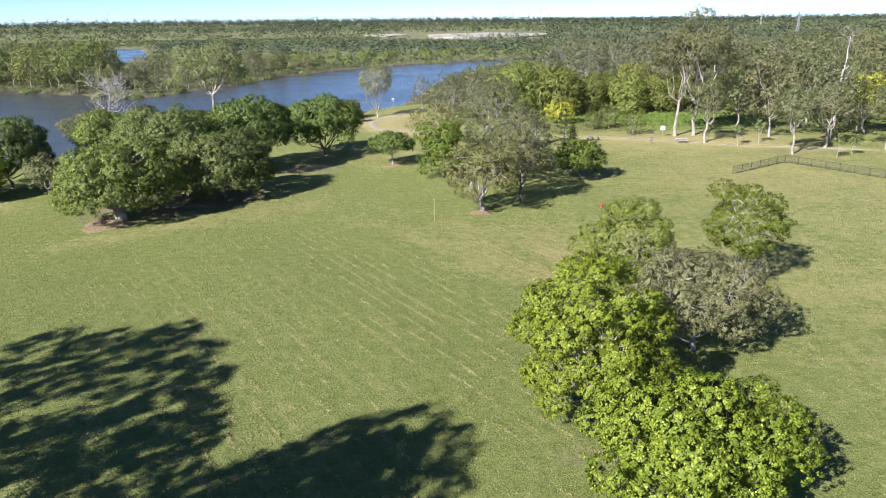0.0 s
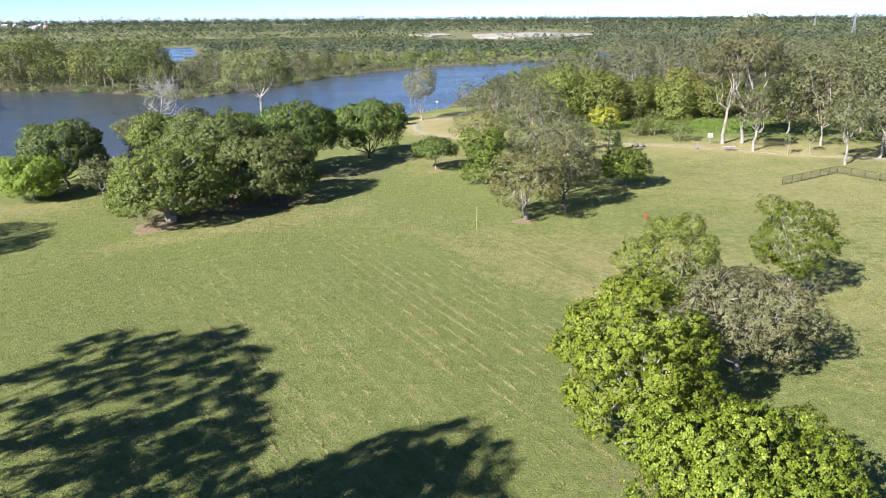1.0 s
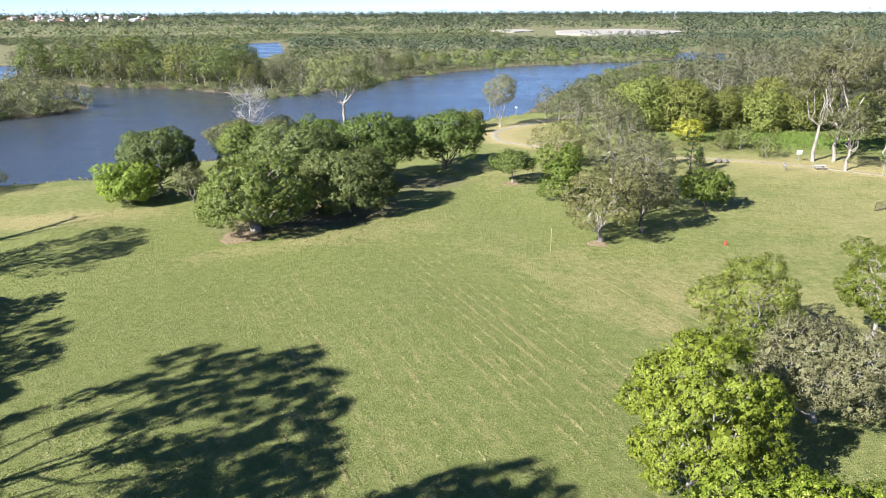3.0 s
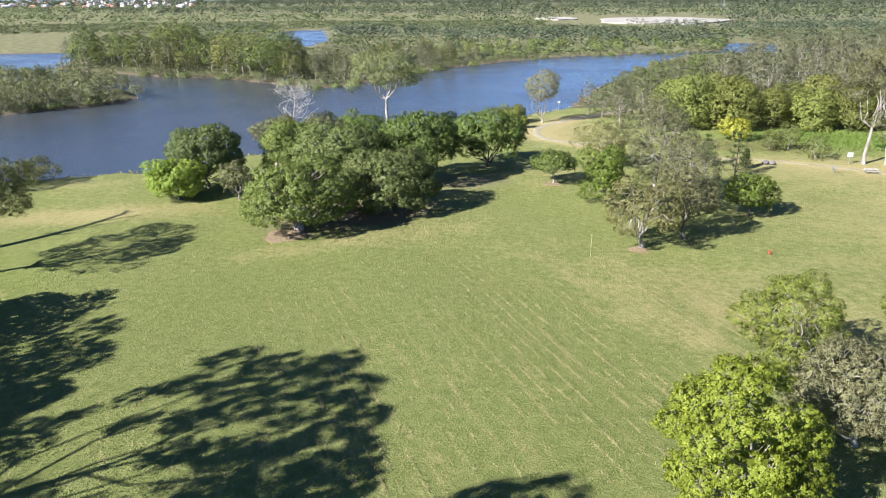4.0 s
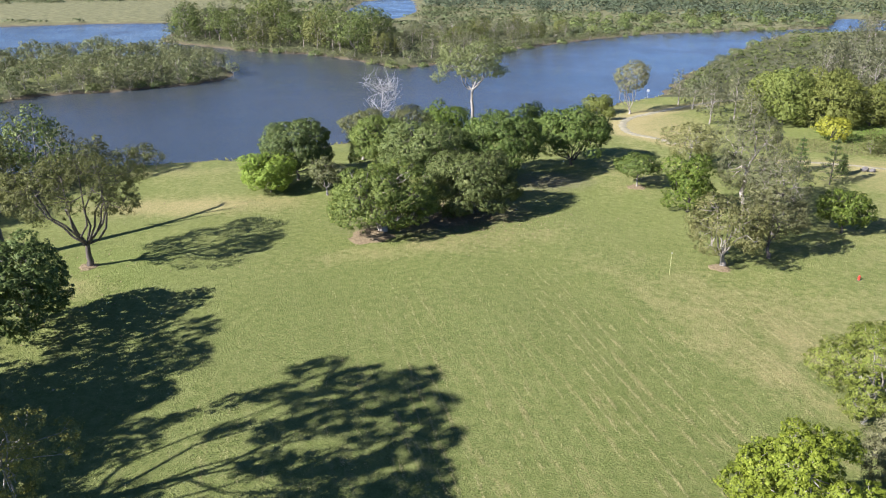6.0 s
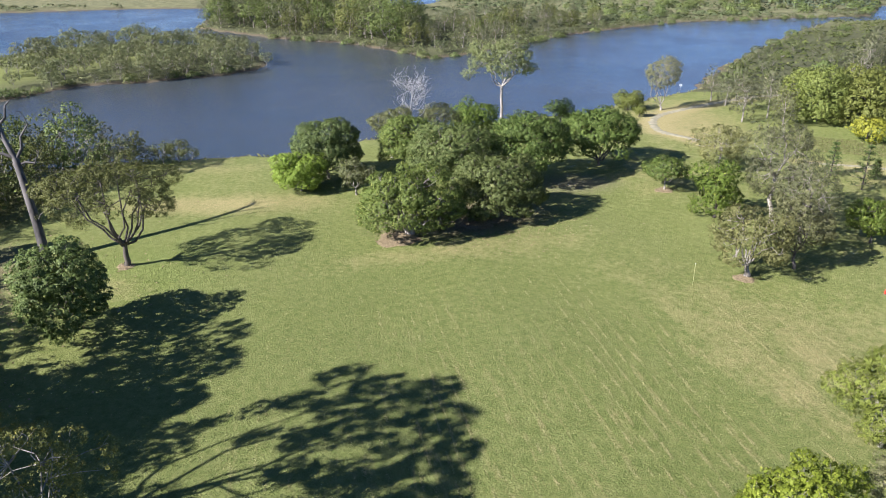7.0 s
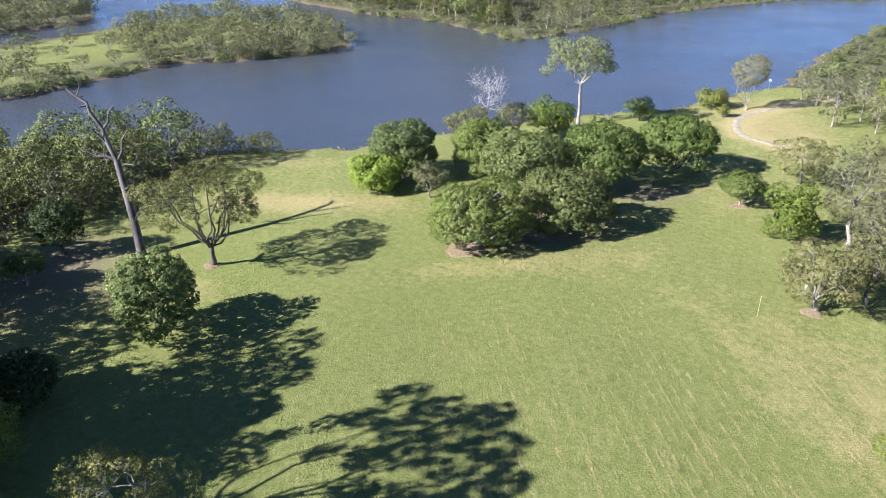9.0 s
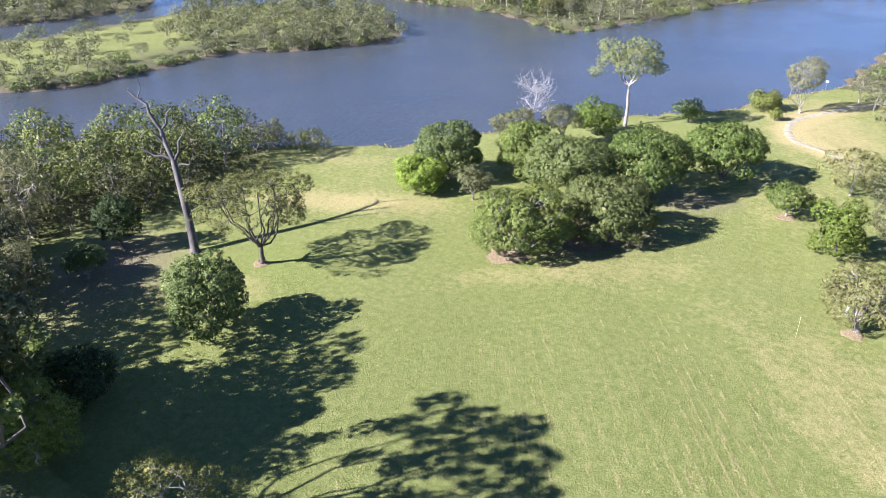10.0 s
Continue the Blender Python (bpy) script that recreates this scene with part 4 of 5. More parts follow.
mangrove = kinds("mangrove_tree", "grey-green mangrove with pale stems at the water", 4, 6.0, 7.0, "broad", "mangrove", "pale", 100, lo=0.24, flat=0.55, lobes=24, rc=0.5, leaves=8, size=0.42, slim=0.5, limbs=9, trunk_r=0.09, lobe=0.24, fill=0)
low_mangrove = kinds("mangrove_shrub", "low spreading green mangrove on the mud bank", 3, 3.4, 6.5, "dome", "marsh", "grey", 110, lo=0.0, lobe=0.30, lobes=18)
bank_tree = kinds("bank_tree", "green riverbank tree with a full crown", 4, 12.0, 9.5, "broad", "bank", "grey", 120, lo=0.0, lobes=24, lobe=0.28, inner=0.1, rc=0.55, leaves=12, size=0.38)
bank_oak = kinds("bank_casuarina", "grey-brown casuarina on the riverbank", 3, 11.0, 7.0, "wispy", "swamp_oak", "grey", 130, lo=0.02, lobes=22, rc=0.6, leaves=9, size=0.7, slim=0.24)
green_tree = kinds("bank_tree", "olive green riverbank tree", 3, 9.0, 8.5, "broad", "olive", "grey", 140, lo=0.0, lobes=24, lobe=0.28, inner=0.1, rc=0.55, leaves=12, size=0.38)
wattle = kinds("wattle_tree", "yellow-green wattle with a billowing crown", 3, 10.5, 10.5, "dome", "wattle", "dark", 150, lo=0.03, lobes=40, lobe=0.26, flat=0.85, rc=0.42, cover=1.1, leaves=13, size=0.32, fill=500)
forest_gum = kinds("forest_gum", "grey-green forest gum with a tall loose crown", 4, 16.0, 10.5, "broad", "gum", "grey", 160, lo=0.06, lobes=28, lobe=0.25, rc=0.55, leaves=10, size=0.42, inner=0.2)
forest_olive = kinds("forest_gum", "olive brown forest gum with a full crown", 3, 14.0, 10.0, "broad", "gum_brown", "grey", 170, lo=0.06, lobes=28, lobe=0.25, rc=0.55, leaves=10, size=0.42)
yellow_bush = kinds("wattle_bush", "yellow flowering wattle bush", 1, 4.6, 6.0, "round", "yellow", "dark", 180, lobes=16, rc=0.45, leaves=14, size=0.36)

on_land = lambda x, y: dry_land(x, y) > 0.3
wood_of(mangrove, scatter([(-139, 199), (-141, 181), (-155, 160), (-170, 150), (-195, 150), (-232, 190), (-222, 222), (-190, 228), (-160, 216)], 90, 5.0, 1, on_land), "mangroves of the island", 1)
wood_of(mangrove + low_mangrove[:1], scatter([(-170, 148), (-170, 104), (-185, 88), (-225, 70), (-280, 40), (-280, 60), (-230, 84), (-192, 104), (-181, 140)], 34, 5.5, 2, on_land), "mangroves of the island", 2, 0.6, 1.1)
wood_of(mangrove, scatter([(-192, 110), (-232, 100), (-232, 165), (-200, 150)], 14, 9.0, 3, on_land), "mangroves of the island", 3, 0.6, 1.0)
wood_of(mangrove, scatter(MUD_ISLAND, 80, 7.0, 4, on_land), "mangroves of the mud island", 4, 1.2, 1.7)
wood_of(bank_tree + bank_tree + bank_oak + green_tree, scatter([(-122, 249), (-142, 258), (-177, 261), (-232, 280), (-250, 318), (-180, 330), (-120, 290)], 72, 6.6, 5, on_land), "trees of the far bank", 5, 1.0, 1.4)
wood_of(green_tree + bank_oak + mangrove, scatter([(-92, 238), (-120, 252), (-130, 300), (-110, 360), (-52, 362), (-68, 322), (-77, 297), (-84, 266)], 68, 6.2, 6, on_land), "trees of the far bank", 6, 0.65, 1.0)
wood_of(low_mangrove, scatter([(-50, 356), (-32, 380), (-8, 400), (52, 444), (170, 505), (160, 560), (-20, 520), (-100, 420)], 85, 8.0, 7, on_land), "low mangroves of the far bank", 7, 0.7, 1.2)


def along(pts, step, seed, side=1.2):
    """Places along a line, shifted a little to its left and jittered."""
    rng = np.random.default_rng(seed)
    out = []
    for (x0, y0), (x1, y1) in zip(pts, pts[1:]):
        L = math.hypot(x1 - x0, y1 - y0)
        for k in range(max(1, int(L / step))):
            u = (k + rng.uniform(0.1, 0.9)) / max(1, int(L / step))
            j = side + rng.normal() * 0.5
            out.append((x0 + (x1 - x0) * u - (y1 - y0) / L * j, y0 + (y1 - y0) * u + (x1 - x0) / L * j))
    return out


wood_of(mangrove + low_mangrove, along(ISLAND[:7][::-1], 4.2, 31, 1.0), "mangroves at the island's edge", 31, 0.5, 0.75)
wood_of(mangrove + low_mangrove, along(FAR[1:13][::-1], 5.0, 32, -1.5), "mangroves at the far bank's edge", 32, 0.45, 0.75)
wood_of(mangrove, along(MUD_ISLAND[:5], 5.0, 33, 1.5), "mangroves at the mud island's edge", 33, 0.7, 1.0)
wood_of(low_mangrove + mangrove, [(-3, 216), (0, 226), (-1, 240), (2, 252), (5, 262), (4, 275), (9, 290), (10, 303), (15, 320), (6, 236), (9, 250), (12, 270), (16, 285), (8, 221), (17, 335), (22, 350), (27, 365), (14, 212), (20, 222), (17, 236), (23, 246), (26, 262), (22, 276), (30, 300), (26, 318), (34, 335), (38, 360)], "mangroves along the river bend", 34, 0.45, 0.8)
wood_of(wattle, [(17, 172), (26, 171), (34, 175), (43, 174), (52, 176), (24, 180), (39, 184), (58, 184), (14, 183), (66, 178), (48, 188), (30, 190), (74, 186)], "wattle grove", 8, 0.85, 1.1)
wood_of(yellow_bush, [(24.6, 157.5)], "wattle grove", 9, 1.0, 1.05)
wood_of(green_tree, [(30.0, 148.5), (33.4, 149.0), (36.3, 141.2)], "bushes by the meadow", 10, 0.45, 0.6)
wood_of(bank_oak, [(-5.5, 187), (-2, 182), (2, 178), (0, 190), (2, 166), (7, 172), (10, 165)], "casuarinas by the point", 11, 0.7, 0.95)
wood_of(bank_oak, scatter([(22, 210), (33, 250), (46, 310), (70, 405), (150, 445), (165, 380), (115, 240), (85, 196), (32, 198)], 130, 7.6, 12, on_land), "casuarinas of the wet ground", 12, 0.95, 1.3)
wood_of(forest_gum + forest_olive + green_tree[:1], scatter([(54, 148), (62, 134), (80, 126), (110, 122), (170, 150), (230, 300), (180, 400), (120, 260), (88, 190), (60, 160)], 150, 8.4, 13), "forest behind the lawn", 13, 0.7, 1.15)
wood_of(bank_tree + green_tree + bank_oak + mangrove, scatter([(-94, 92), (-104, 93), (-118, 82), (-133, 62), (-143, 38), (-146, 0), (-92, 10), (-88, 36), (-95, 50), (-92, 60), (-96, 78)], 110, 4.4, 14, on_land), "trees of the river thicket", 14, 0.7, 1.05)
wood_of(green_tree + mangrove, [(-104, 91.5), (-101.5, 93), (-99, 93.5), (-97, 95.5), (-94.5, 96), (-92, 97), (-89.8, 98.3), (-87.2, 98.2), (-95.5, 92.5), (-99.5, 90)], "shrubs of the river thicket", 15, 0.42, 0.6)


# ---- far country ----
def far_woods(name, label, places, heights, widths, sprays, size, leaf, seed):
    """Distant wood: each crown a loose dome of large sprays."""
    rng = np.random.default_rng(seed)
    P = np.asarray(places, float)
    n = len(P)
    d = unit(rng.normal(size=(n, sprays, 3)))
    d[..., 2] = np.abs(d[..., 2])
    r = rng.uniform(0.8, 1.12, (n, sprays, 1))
    half = np.stack([widths / 2, widths / 2, heights], -1)[:, None]
    foot = np.concatenate([P, np.zeros((n, 1))], 1)
    pos = foot[:, None] + d * r * half
    nrm = d * 0.5 + rng.normal(size=d.shape) * 0.25 + np.array([0, 0, 0.7])
    V, F = cards(pos.reshape(-1, 3), nrm.reshape(-1, 3), np.repeat(size * np.ones(n), sprays), 0.7, rng)
    soft = np.repeat(unit(d * 0.8 + np.array([0, 0, 0.6])).reshape(-1, 3), 4, 0)
    return tagged(new(name, quad_mesh(name, V, F, LEAF[leaf], soft)), label, "trees", kind="stuff")


def wedge(n, r0, r1, a0, a1, seed, ok=None):
    rng = np.random.default_rng(seed)
    r = np.sqrt(rng.uniform(r0 * r0, r1 * r1, n))
    a = np.radians(rng.uniform(a0, a1, n))
    P = np.stack([r * np.sin(a), r * np.cos(a)], 1)
    keep = dry_land(P[:, 0], P[:, 1]) > 4
    if ok:
        keep &= ok(P[:, 0], P[:, 1])
    return P[keep]


def stand(P, seed, scale):
    X, Y = P[:, 0] / (scale * 2.6), P[:, 1] / (scale * 0.75)
    v = np.sin(X + 1.3 * np.sin(Y * 0.6) + seed) + np.sin(Y * 1.1 + 0.9 * np.sin(X * 1.3) + seed)
    return v


def undergrowth(name, label, poly, n, leaf, seed, top=1.8):
    P = scatter(poly, n, 1.4, seed, on_land)
    g = np.random.default_rng(seed)
    return far_woods(name, label, P, g.uniform(0.7, top, len(P)), g.uniform(2.4, 5.0, len(P)), 16, 0.8, leaf, seed)


undergrowth("bank_undergrowth", "low shrubs under the far bank trees", [(-97, 232), (-120, 246), (-177, 258), (-235, 278), (-255, 320), (-150, 340), (-60, 380), (-52, 350), (-76, 296)], 620, "mangrove", 41)
undergrowth("thicket_undergrowth", "dense low shrubs of the river thicket", [(-97, 90), (-104, 94), (-118, 83), (-133, 62), (-143, 38), (-146, 0), (-94, 8), (-92, 36), (-97, 52), (-95, 62), (-98, 80)], 300, "bank", 42)
undergrowth("forest_undergrowth", "low green shrubs at the forest edge", [(10, 186), (60, 168), (64, 148), (84, 134), (130, 128), (200, 200), (120, 260), (40, 230)], 420, "gum", 43)
undergrowth("point_undergrowth", "low shrubs along the bank beyond the point", [(2, 205), (30, 198), (48, 300), (80, 420), (38, 400), (10, 300), (-2, 240)], 330, "bank", 45, 2.6)
undergrowth("island_undergrowth", "low mangrove shrubs on the island", [(-139, 199), (-141, 181), (-155, 160), (-170, 150), (-195, 150), (-232, 190), (-222, 222), (-190, 228), (-160, 216)], 160, "mangrove", 44)
off_sand = lambda x, y: ~((x > -75) & (x < 130) & (y > 760) & (y < 1130))
rng = np.random.default_rng(5)
P = wedge(7000, 330, 900, -68, 36, 21, lambda x, y: (signed([(-60, 330), (60, 430), (200, 500), (260, 330), (230, 100), (10, 190), (-130, 240), (-260, 280), (-140, 330)], x, y) > 0) & off_sand(x, y) & (y > 60) & (signed([(-330, 345), (-235, 350), (-260, 470), (-420, 560), (-560, 420), (-420, 300)], x, y) > 0))
v = stand(P, 1.0, 60)
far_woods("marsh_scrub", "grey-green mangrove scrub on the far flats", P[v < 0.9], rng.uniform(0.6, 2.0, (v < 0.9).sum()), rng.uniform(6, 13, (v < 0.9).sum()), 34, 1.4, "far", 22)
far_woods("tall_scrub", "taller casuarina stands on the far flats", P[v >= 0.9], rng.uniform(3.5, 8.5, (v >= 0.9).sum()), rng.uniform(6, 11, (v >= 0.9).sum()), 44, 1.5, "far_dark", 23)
P = wedge(5200, 900, 2100, -56, 40, 24, off_sand)
v = stand(P, 2.0, 140)
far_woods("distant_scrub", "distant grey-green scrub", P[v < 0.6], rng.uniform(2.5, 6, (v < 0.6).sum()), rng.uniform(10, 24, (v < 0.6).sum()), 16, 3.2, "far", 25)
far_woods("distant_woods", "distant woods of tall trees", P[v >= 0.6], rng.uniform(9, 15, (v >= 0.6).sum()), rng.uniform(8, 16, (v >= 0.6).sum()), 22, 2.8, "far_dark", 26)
P = wedge(4500, 2100, 4500, -50, 40, 27)
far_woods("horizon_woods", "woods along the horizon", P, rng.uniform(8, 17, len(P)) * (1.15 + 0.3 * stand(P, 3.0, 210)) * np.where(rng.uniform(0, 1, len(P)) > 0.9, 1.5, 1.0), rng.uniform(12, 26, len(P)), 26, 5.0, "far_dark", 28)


# ---- small things of the park ----
def box(bm, x0, x1, y0, y1, z0, z1):
    r = bmesh.ops.create_cube(bm, size=1.0, matrix=Matrix.Translation(((x0 + x1) / 2, (y0 + y1) / 2, (z0 + z1) / 2)) @ Matrix.Diagonal((x1 - x0, y1 - y0, z1 - z0, 1)))
    return r


def solid(name, bm, mat, bevel=0.0):
    if bevel:
        bmesh.ops.bevel(bm, geom=bm.edges[:], offset=bevel, segments=1, affect="EDGES")
    me = bpy.data.meshes.new(name)
    bm.to_mesh(me)
    bm.free()
    me.materials.append(mat)
    return me


def boxes(name, mat, *dims, bevel=0.01):
    bm = bmesh.new()
    for d in dims:
        box(bm, *d)
    return solid(name, bm, mat, bevel)


def rod(name, mat, pts, r, sides=8, r1=None):
    w = Wood()
    w.tube(pts, r, r if r1 is None else r1, sides)
    return w.mesh(name, mat)


STEEL = plain_material("black_steel", (0.020, 0.020, 0.022), (0.045, 0.044, 0.042), 6.0, 0.5, 0.3)
WIRE = plain_material("fence_wire", (0.05, 0.05, 0.05), (0.09, 0.088, 0.085), 6.0, 0.55, 0.5)
TIMBER = plain_material("grey_timber", (0.30, 0.28, 0.25), (0.48, 0.46, 0.42), 5.0, 0.8)
GALV = plain_material("galvanised_steel", (0.30, 0.31, 0.32), (0.42, 0.43, 0.44), 8.0, 0.45, 0.7)
WHITE = plain_material("white_board", (0.46, 0.47, 0.46), (0.62, 0.62, 0.60), 3.0, 0.6)
RED = plain_material("red_paint", (0.45, 0.035, 0.02), (0.62, 0.06, 0.03), 7.0, 0.5)
YELLOW = plain_material("pale_yellow_paint", (0.40, 0.39, 0.18), (0.52, 0.50, 0.25), 7.0, 0.6)
STONE = plain_material("grey_stone", (0.07, 0.065, 0.06), (0.16, 0.145, 0.13), 2.5, 0.95, 0.0, 0.8)
MULCH = plain_material("bark_mulch", (0.14, 0.104, 0.052), (0.30, 0.230, 0.130), 5.0, 0.95, 0.0, 1.0)
SAND = plain_material("pale_sand", (0.27, 0.25, 0.20), (0.40, 0.37, 0.30), 0.05, 0.95)


def fence(points, span):
    f = tagged(new("park_fence"), "black steel mesh fence along the dry lawn", "fence")
    n_post = 0
    for (x0, y0), (x1, y1) in zip(points, points[1:]):
        L = math.hypot(x1 - x0, y1 - y0)
        n = round(L / span)
        ux, uy = (x1 - x0) / L, (y1 - y0) / L
        step = L / n
        panel = None
        for k in range(n + 1):
            x, y = x0 + ux * step * k, y0 + uy * step * k
            z = ground_z(x, y)
            if k < n or (x1, y1) == points[-1]:
                part("post", rod("post", STEEL, [[x, y, z - 0.1], [x, y, z + 1.18]], 0.035), f)
            if k == n:
                break
            xe, ye = x + ux * step, y + uy * step
            ze = ground_z(xe, ye)
            part("top_rail", rod("rail", STEEL, [[x, y, z + 1.14], [xe, ye, ze + 1.14]], 0.025), f)
            part("bottom_rail", rod("rail", STEEL, [[x, y, z + 0.1], [xe, ye, ze + 0.1]], 0.022), f)
            w = Wood()
            for q in np.arange(-1.0, step, 0.13):
                for sgn in (1, -1):
                    a, b = max(q, 0.0), min(q + 1.0, step)
                    if b - a < 0.05:
                        continue
                    za, zb = 0.1 + (a - q) * 1.02, 0.1 + (b - q) * 1.02
                    if sgn < 0:
                        za, zb = 1.24 - za, 1.24 - zb
                    w.tube([[x + ux * a, y + uy * a, z + za], [x + ux * b, y + uy * b, z + zb]], 0.006, 0.006, 3)
            part("mesh_panel", w.mesh("mesh_panel", WIRE), f)
    return f


fence([(41.7, 104.2), (52.8, 112.2), (61.0, 99.5), (66.0, 91.8)], 2.3)


def picnic_table(x, y, turn):
    t = tagged(new("picnic_table"), "pale timber picnic table with two benches on the lawn", "table")
    for k in range(4):
        part("board", boxes("board", TIMBER, (-1.0, 1.0, -0.36 + k * 0.185, -0.19 + k * 0.185, 0.70, 0.745)), t)
    for s in (-1, 1):
        seat = part("bench", boxes("bench", GALV, (-0.85, 0.85, s * 0.75 - 0.03, s * 0.75 + 0.03, 0.385, 0.418)), t)
        for q in (-0.075, 0.075):
            part("plank", boxes("plank", TIMBER, (-1.0, 1.0, s * 0.75 + q - 0.068, s * 0.75 + q + 0.068, 0.42, 0.46)), seat)
    for sx in (-0.7, 0.7):
        part("leg", boxes("leg", GALV, (sx - 0.04, sx + 0.04, -0.85, 0.85, 0.36, 0.42), (sx - 0.04, sx + 0.04, -0.30, -0.22, 0.0, 0.70), (sx - 0.04, sx + 0.04, 0.22, 0.30, 0.0, 0.70), bevel=0.006), t)
    return put(t, x, y, ground_z(x, y), turn)


picnic_table(42.8, 131.6, 8)


def notice_sign(x, y, z, turn, h, w, label, name):
    t = tagged(new(name), label, "sign")
    part("post", rod("post", GALV, [[0, 0, -0.3], [0, 0, h]], 0.04), t)
    board = part("board", boxes("board", WHITE, (-w / 2, w / 2, -0.075, -0.045, h - w * 0.8, h), bevel=0.008), t)
    part("frame", boxes("frame", GALV, (-w / 2 - 0.02, w / 2 + 0.02, -0.045, -0.03, h - w * 0.8 - 0.02, h + 0.02), bevel=0.004), board)
    for q in (0.25, 0.45, 0.6):
        part("text_bar", boxes("text_bar", STEEL, (-w * 0.36, w * 0.3, -0.079, -0.0755, h - w * q - 0.03, h - w * q + 0.03), bevel=0.0), board)
    return put(t, x, y, z, turn)


notice_sign(41.3, 138.6, ground_z(41.3, 138.6), 10, 2.0, 0.95, "white notice board on a metal post beside the path", "notice_sign")
notice_sign(-13.6, 198.5, WATER_Z - 0.8, 0, 3.4, 0.6, "white river marker on a post standing in the water", "river_marker")


def basket_post(x, y):
    """A waist-high post with a wire basket and a banded top."""
    t = tagged(new("basket_post"), "thin metal post with a wire basket on worn ground", "post")
    part("pole", rod("pole", GALV, [[0, 0, -0.1], [0, 0, 1.45]], 0.03), t)
    th = np.linspace(0, 2 * np.pi, 17)
    for name, z, r in (("basket_rim", 0.85, 0.33), ("basket_foot", 0.62, 0.26), ("top_band", 1.38, 0.28)):
        part(name, rod(name, GALV, np.stack([np.cos(th) * r, np.sin(th) * r, np.full(17, z)], 1), 0.03, 5), t)
    w = Wood()
    for a in th[:-1]:
        c, s_ = math.cos(a), math.sin(a)
        w.tube([[0.26 * c, 0.26 * s_, 0.62], [0.33 * c, 0.33 * s_, 0.85]], 0.01, 0.01, 4)
        w.tube([[0.1 * c, 0.1 * s_, 0.7], [0.27 * c, 0.27 * s_, 1.36]], 0.006, 0.006, 3)
    part("wires", w.mesh("wires", GALV), t)
    return put(t, x, y, ground_z(x, y))


basket_post(36.6, 129.6)


def marker_pole(x, y):
    t = tagged(new("marker_pole"), "slim pale yellow marker pole on the lawn", "pole")
    part("pole", rod("pole", YELLOW, [[0, 0, -0.2], [0, 0, 2.6]], 0.018), t)
    part("cap", rod("cap", WHITE, [[0, 0, 2.56], [0, 0, 2.66]], 0.036), t)
    return put(t, x, y, ground_z(x, y))


marker_pole(-1.2, 79.5)


def hydrant(x, y):
    t = tagged(new("water_hydrant"), "small red water hydrant standing on the lawn", "hydrant")
    part("base", rod("base", STONE, [[0, 0, -0.1], [0, 0, 0.07]], 0.3, 12), t)
    w = Wood()
    for a, b, r0, r1 in ((0.05, 0.1, 0.17, 0.17), (0.1, 0.6, 0.13, 0.12), (0.6, 0.66, 0.16, 0.16), (0.66, 0.80, 0.13, 0.04)):
        w.tube([[0, 0, a], [0, 0, b]], r0, r1, 12)
    part("body", w.mesh("body", RED), t)
    for s in (-1, 1):
        outlet = part("outlet", rod("outlet", RED, [[s * 0.1, 0, 0.45], [s * 0.22, 0, 0.45]], 0.06, 10), t)
        part("cap", rod("cap", RED, [[s * 0.22, 0, 0.45], [s * 0.26, 0, 0.45]], 0.075, 8), outlet)
    return put(t, x, y, ground_z(x, y), 30, 0.75)


hydrant(18.7, 84.8)


def boulder(x, y, r, seed):
    rng = np.random.default_rng(seed)
    bm = bmesh.new()
    bmesh.ops.create_icosphere(bm, subdivisions=3, radius=r)
    off = Vector(rng.uniform(0, 50, 3))
    for v in bm.verts:
        v.co *= 1 + 0.35 * noise.noise(v.co / r * 1.2 + off) + 0.12 * noise.noise(v.co / r * 3 + off)
        v.co.z *= 0.75
    ob = tagged(new("boulder", solid("boulder", bm, STONE)), "rough grey boulder beside the path", "rock", "boulders by the path")
    return put(ob, x, y, ground_z(x, y) + r * 0.4, seed * 40)


boulder(27.0, 135.0, 0.62, 3)
boulder(28.1, 134.8, 0.55, 4)


def mulch_bed(x, y, r, seed, label):
    """A low ring of bark mulch with loose chips on it."""
    rng = np.random.default_rng(seed)
    bm = bmesh.new()
    rings, segs = 5, 28
    z = ground_z(x, y)
    rows = []
    for i in range(rings + 1):
        u = i / rings
        row = []
        for k in range(segs):
            a = 2 * math.pi * k / segs
            q = r * u * (1 + 0.12 * math.sin(3 * a + seed) + 0.07 * math.sin(7 * a))
            px, py = x + q * math.cos(a), y + q * math.sin(a)
            row.append(bm.verts.new((px, py, ground_z(px, py) + (0.02 + 0.11 * (1 - u) ** 0.5 if i < rings else -0.05) + rng.normal() * 0.012)))
        rows.append(row)
    for i in range(rings):
        for k in range(segs):
            bm.faces.new((rows[i][k], rows[i + 1][k], rows[i + 1][(k + 1) % segs], rows[i][(k + 1) % segs]))
    bed = tagged(new("mulch_bed"), label, "mulch", "mulch beds under the trees")
    part("bed", solid("bed", bm, MULCH), bed)
    n = int(90 * r)
    a, q = rng.uniform(0, 6.28, n), r * np.sqrt(rng.uniform(0, 1, n)) * 1.05
    P = np.stack([x + q * np.cos(a), y + q * np.sin(a), np.full(n, z + 0.1)], 1)
    V, F = cards(P, rng.normal(size=(n, 3)) * 0.3 + np.array([0, 0, 1]), 0.24, 0.3, rng)
    loose = part("loose_bark", quad_mesh("loose_bark", V, F, MULCH), bed)
    loose["kind"] = "stuff"
    return bed


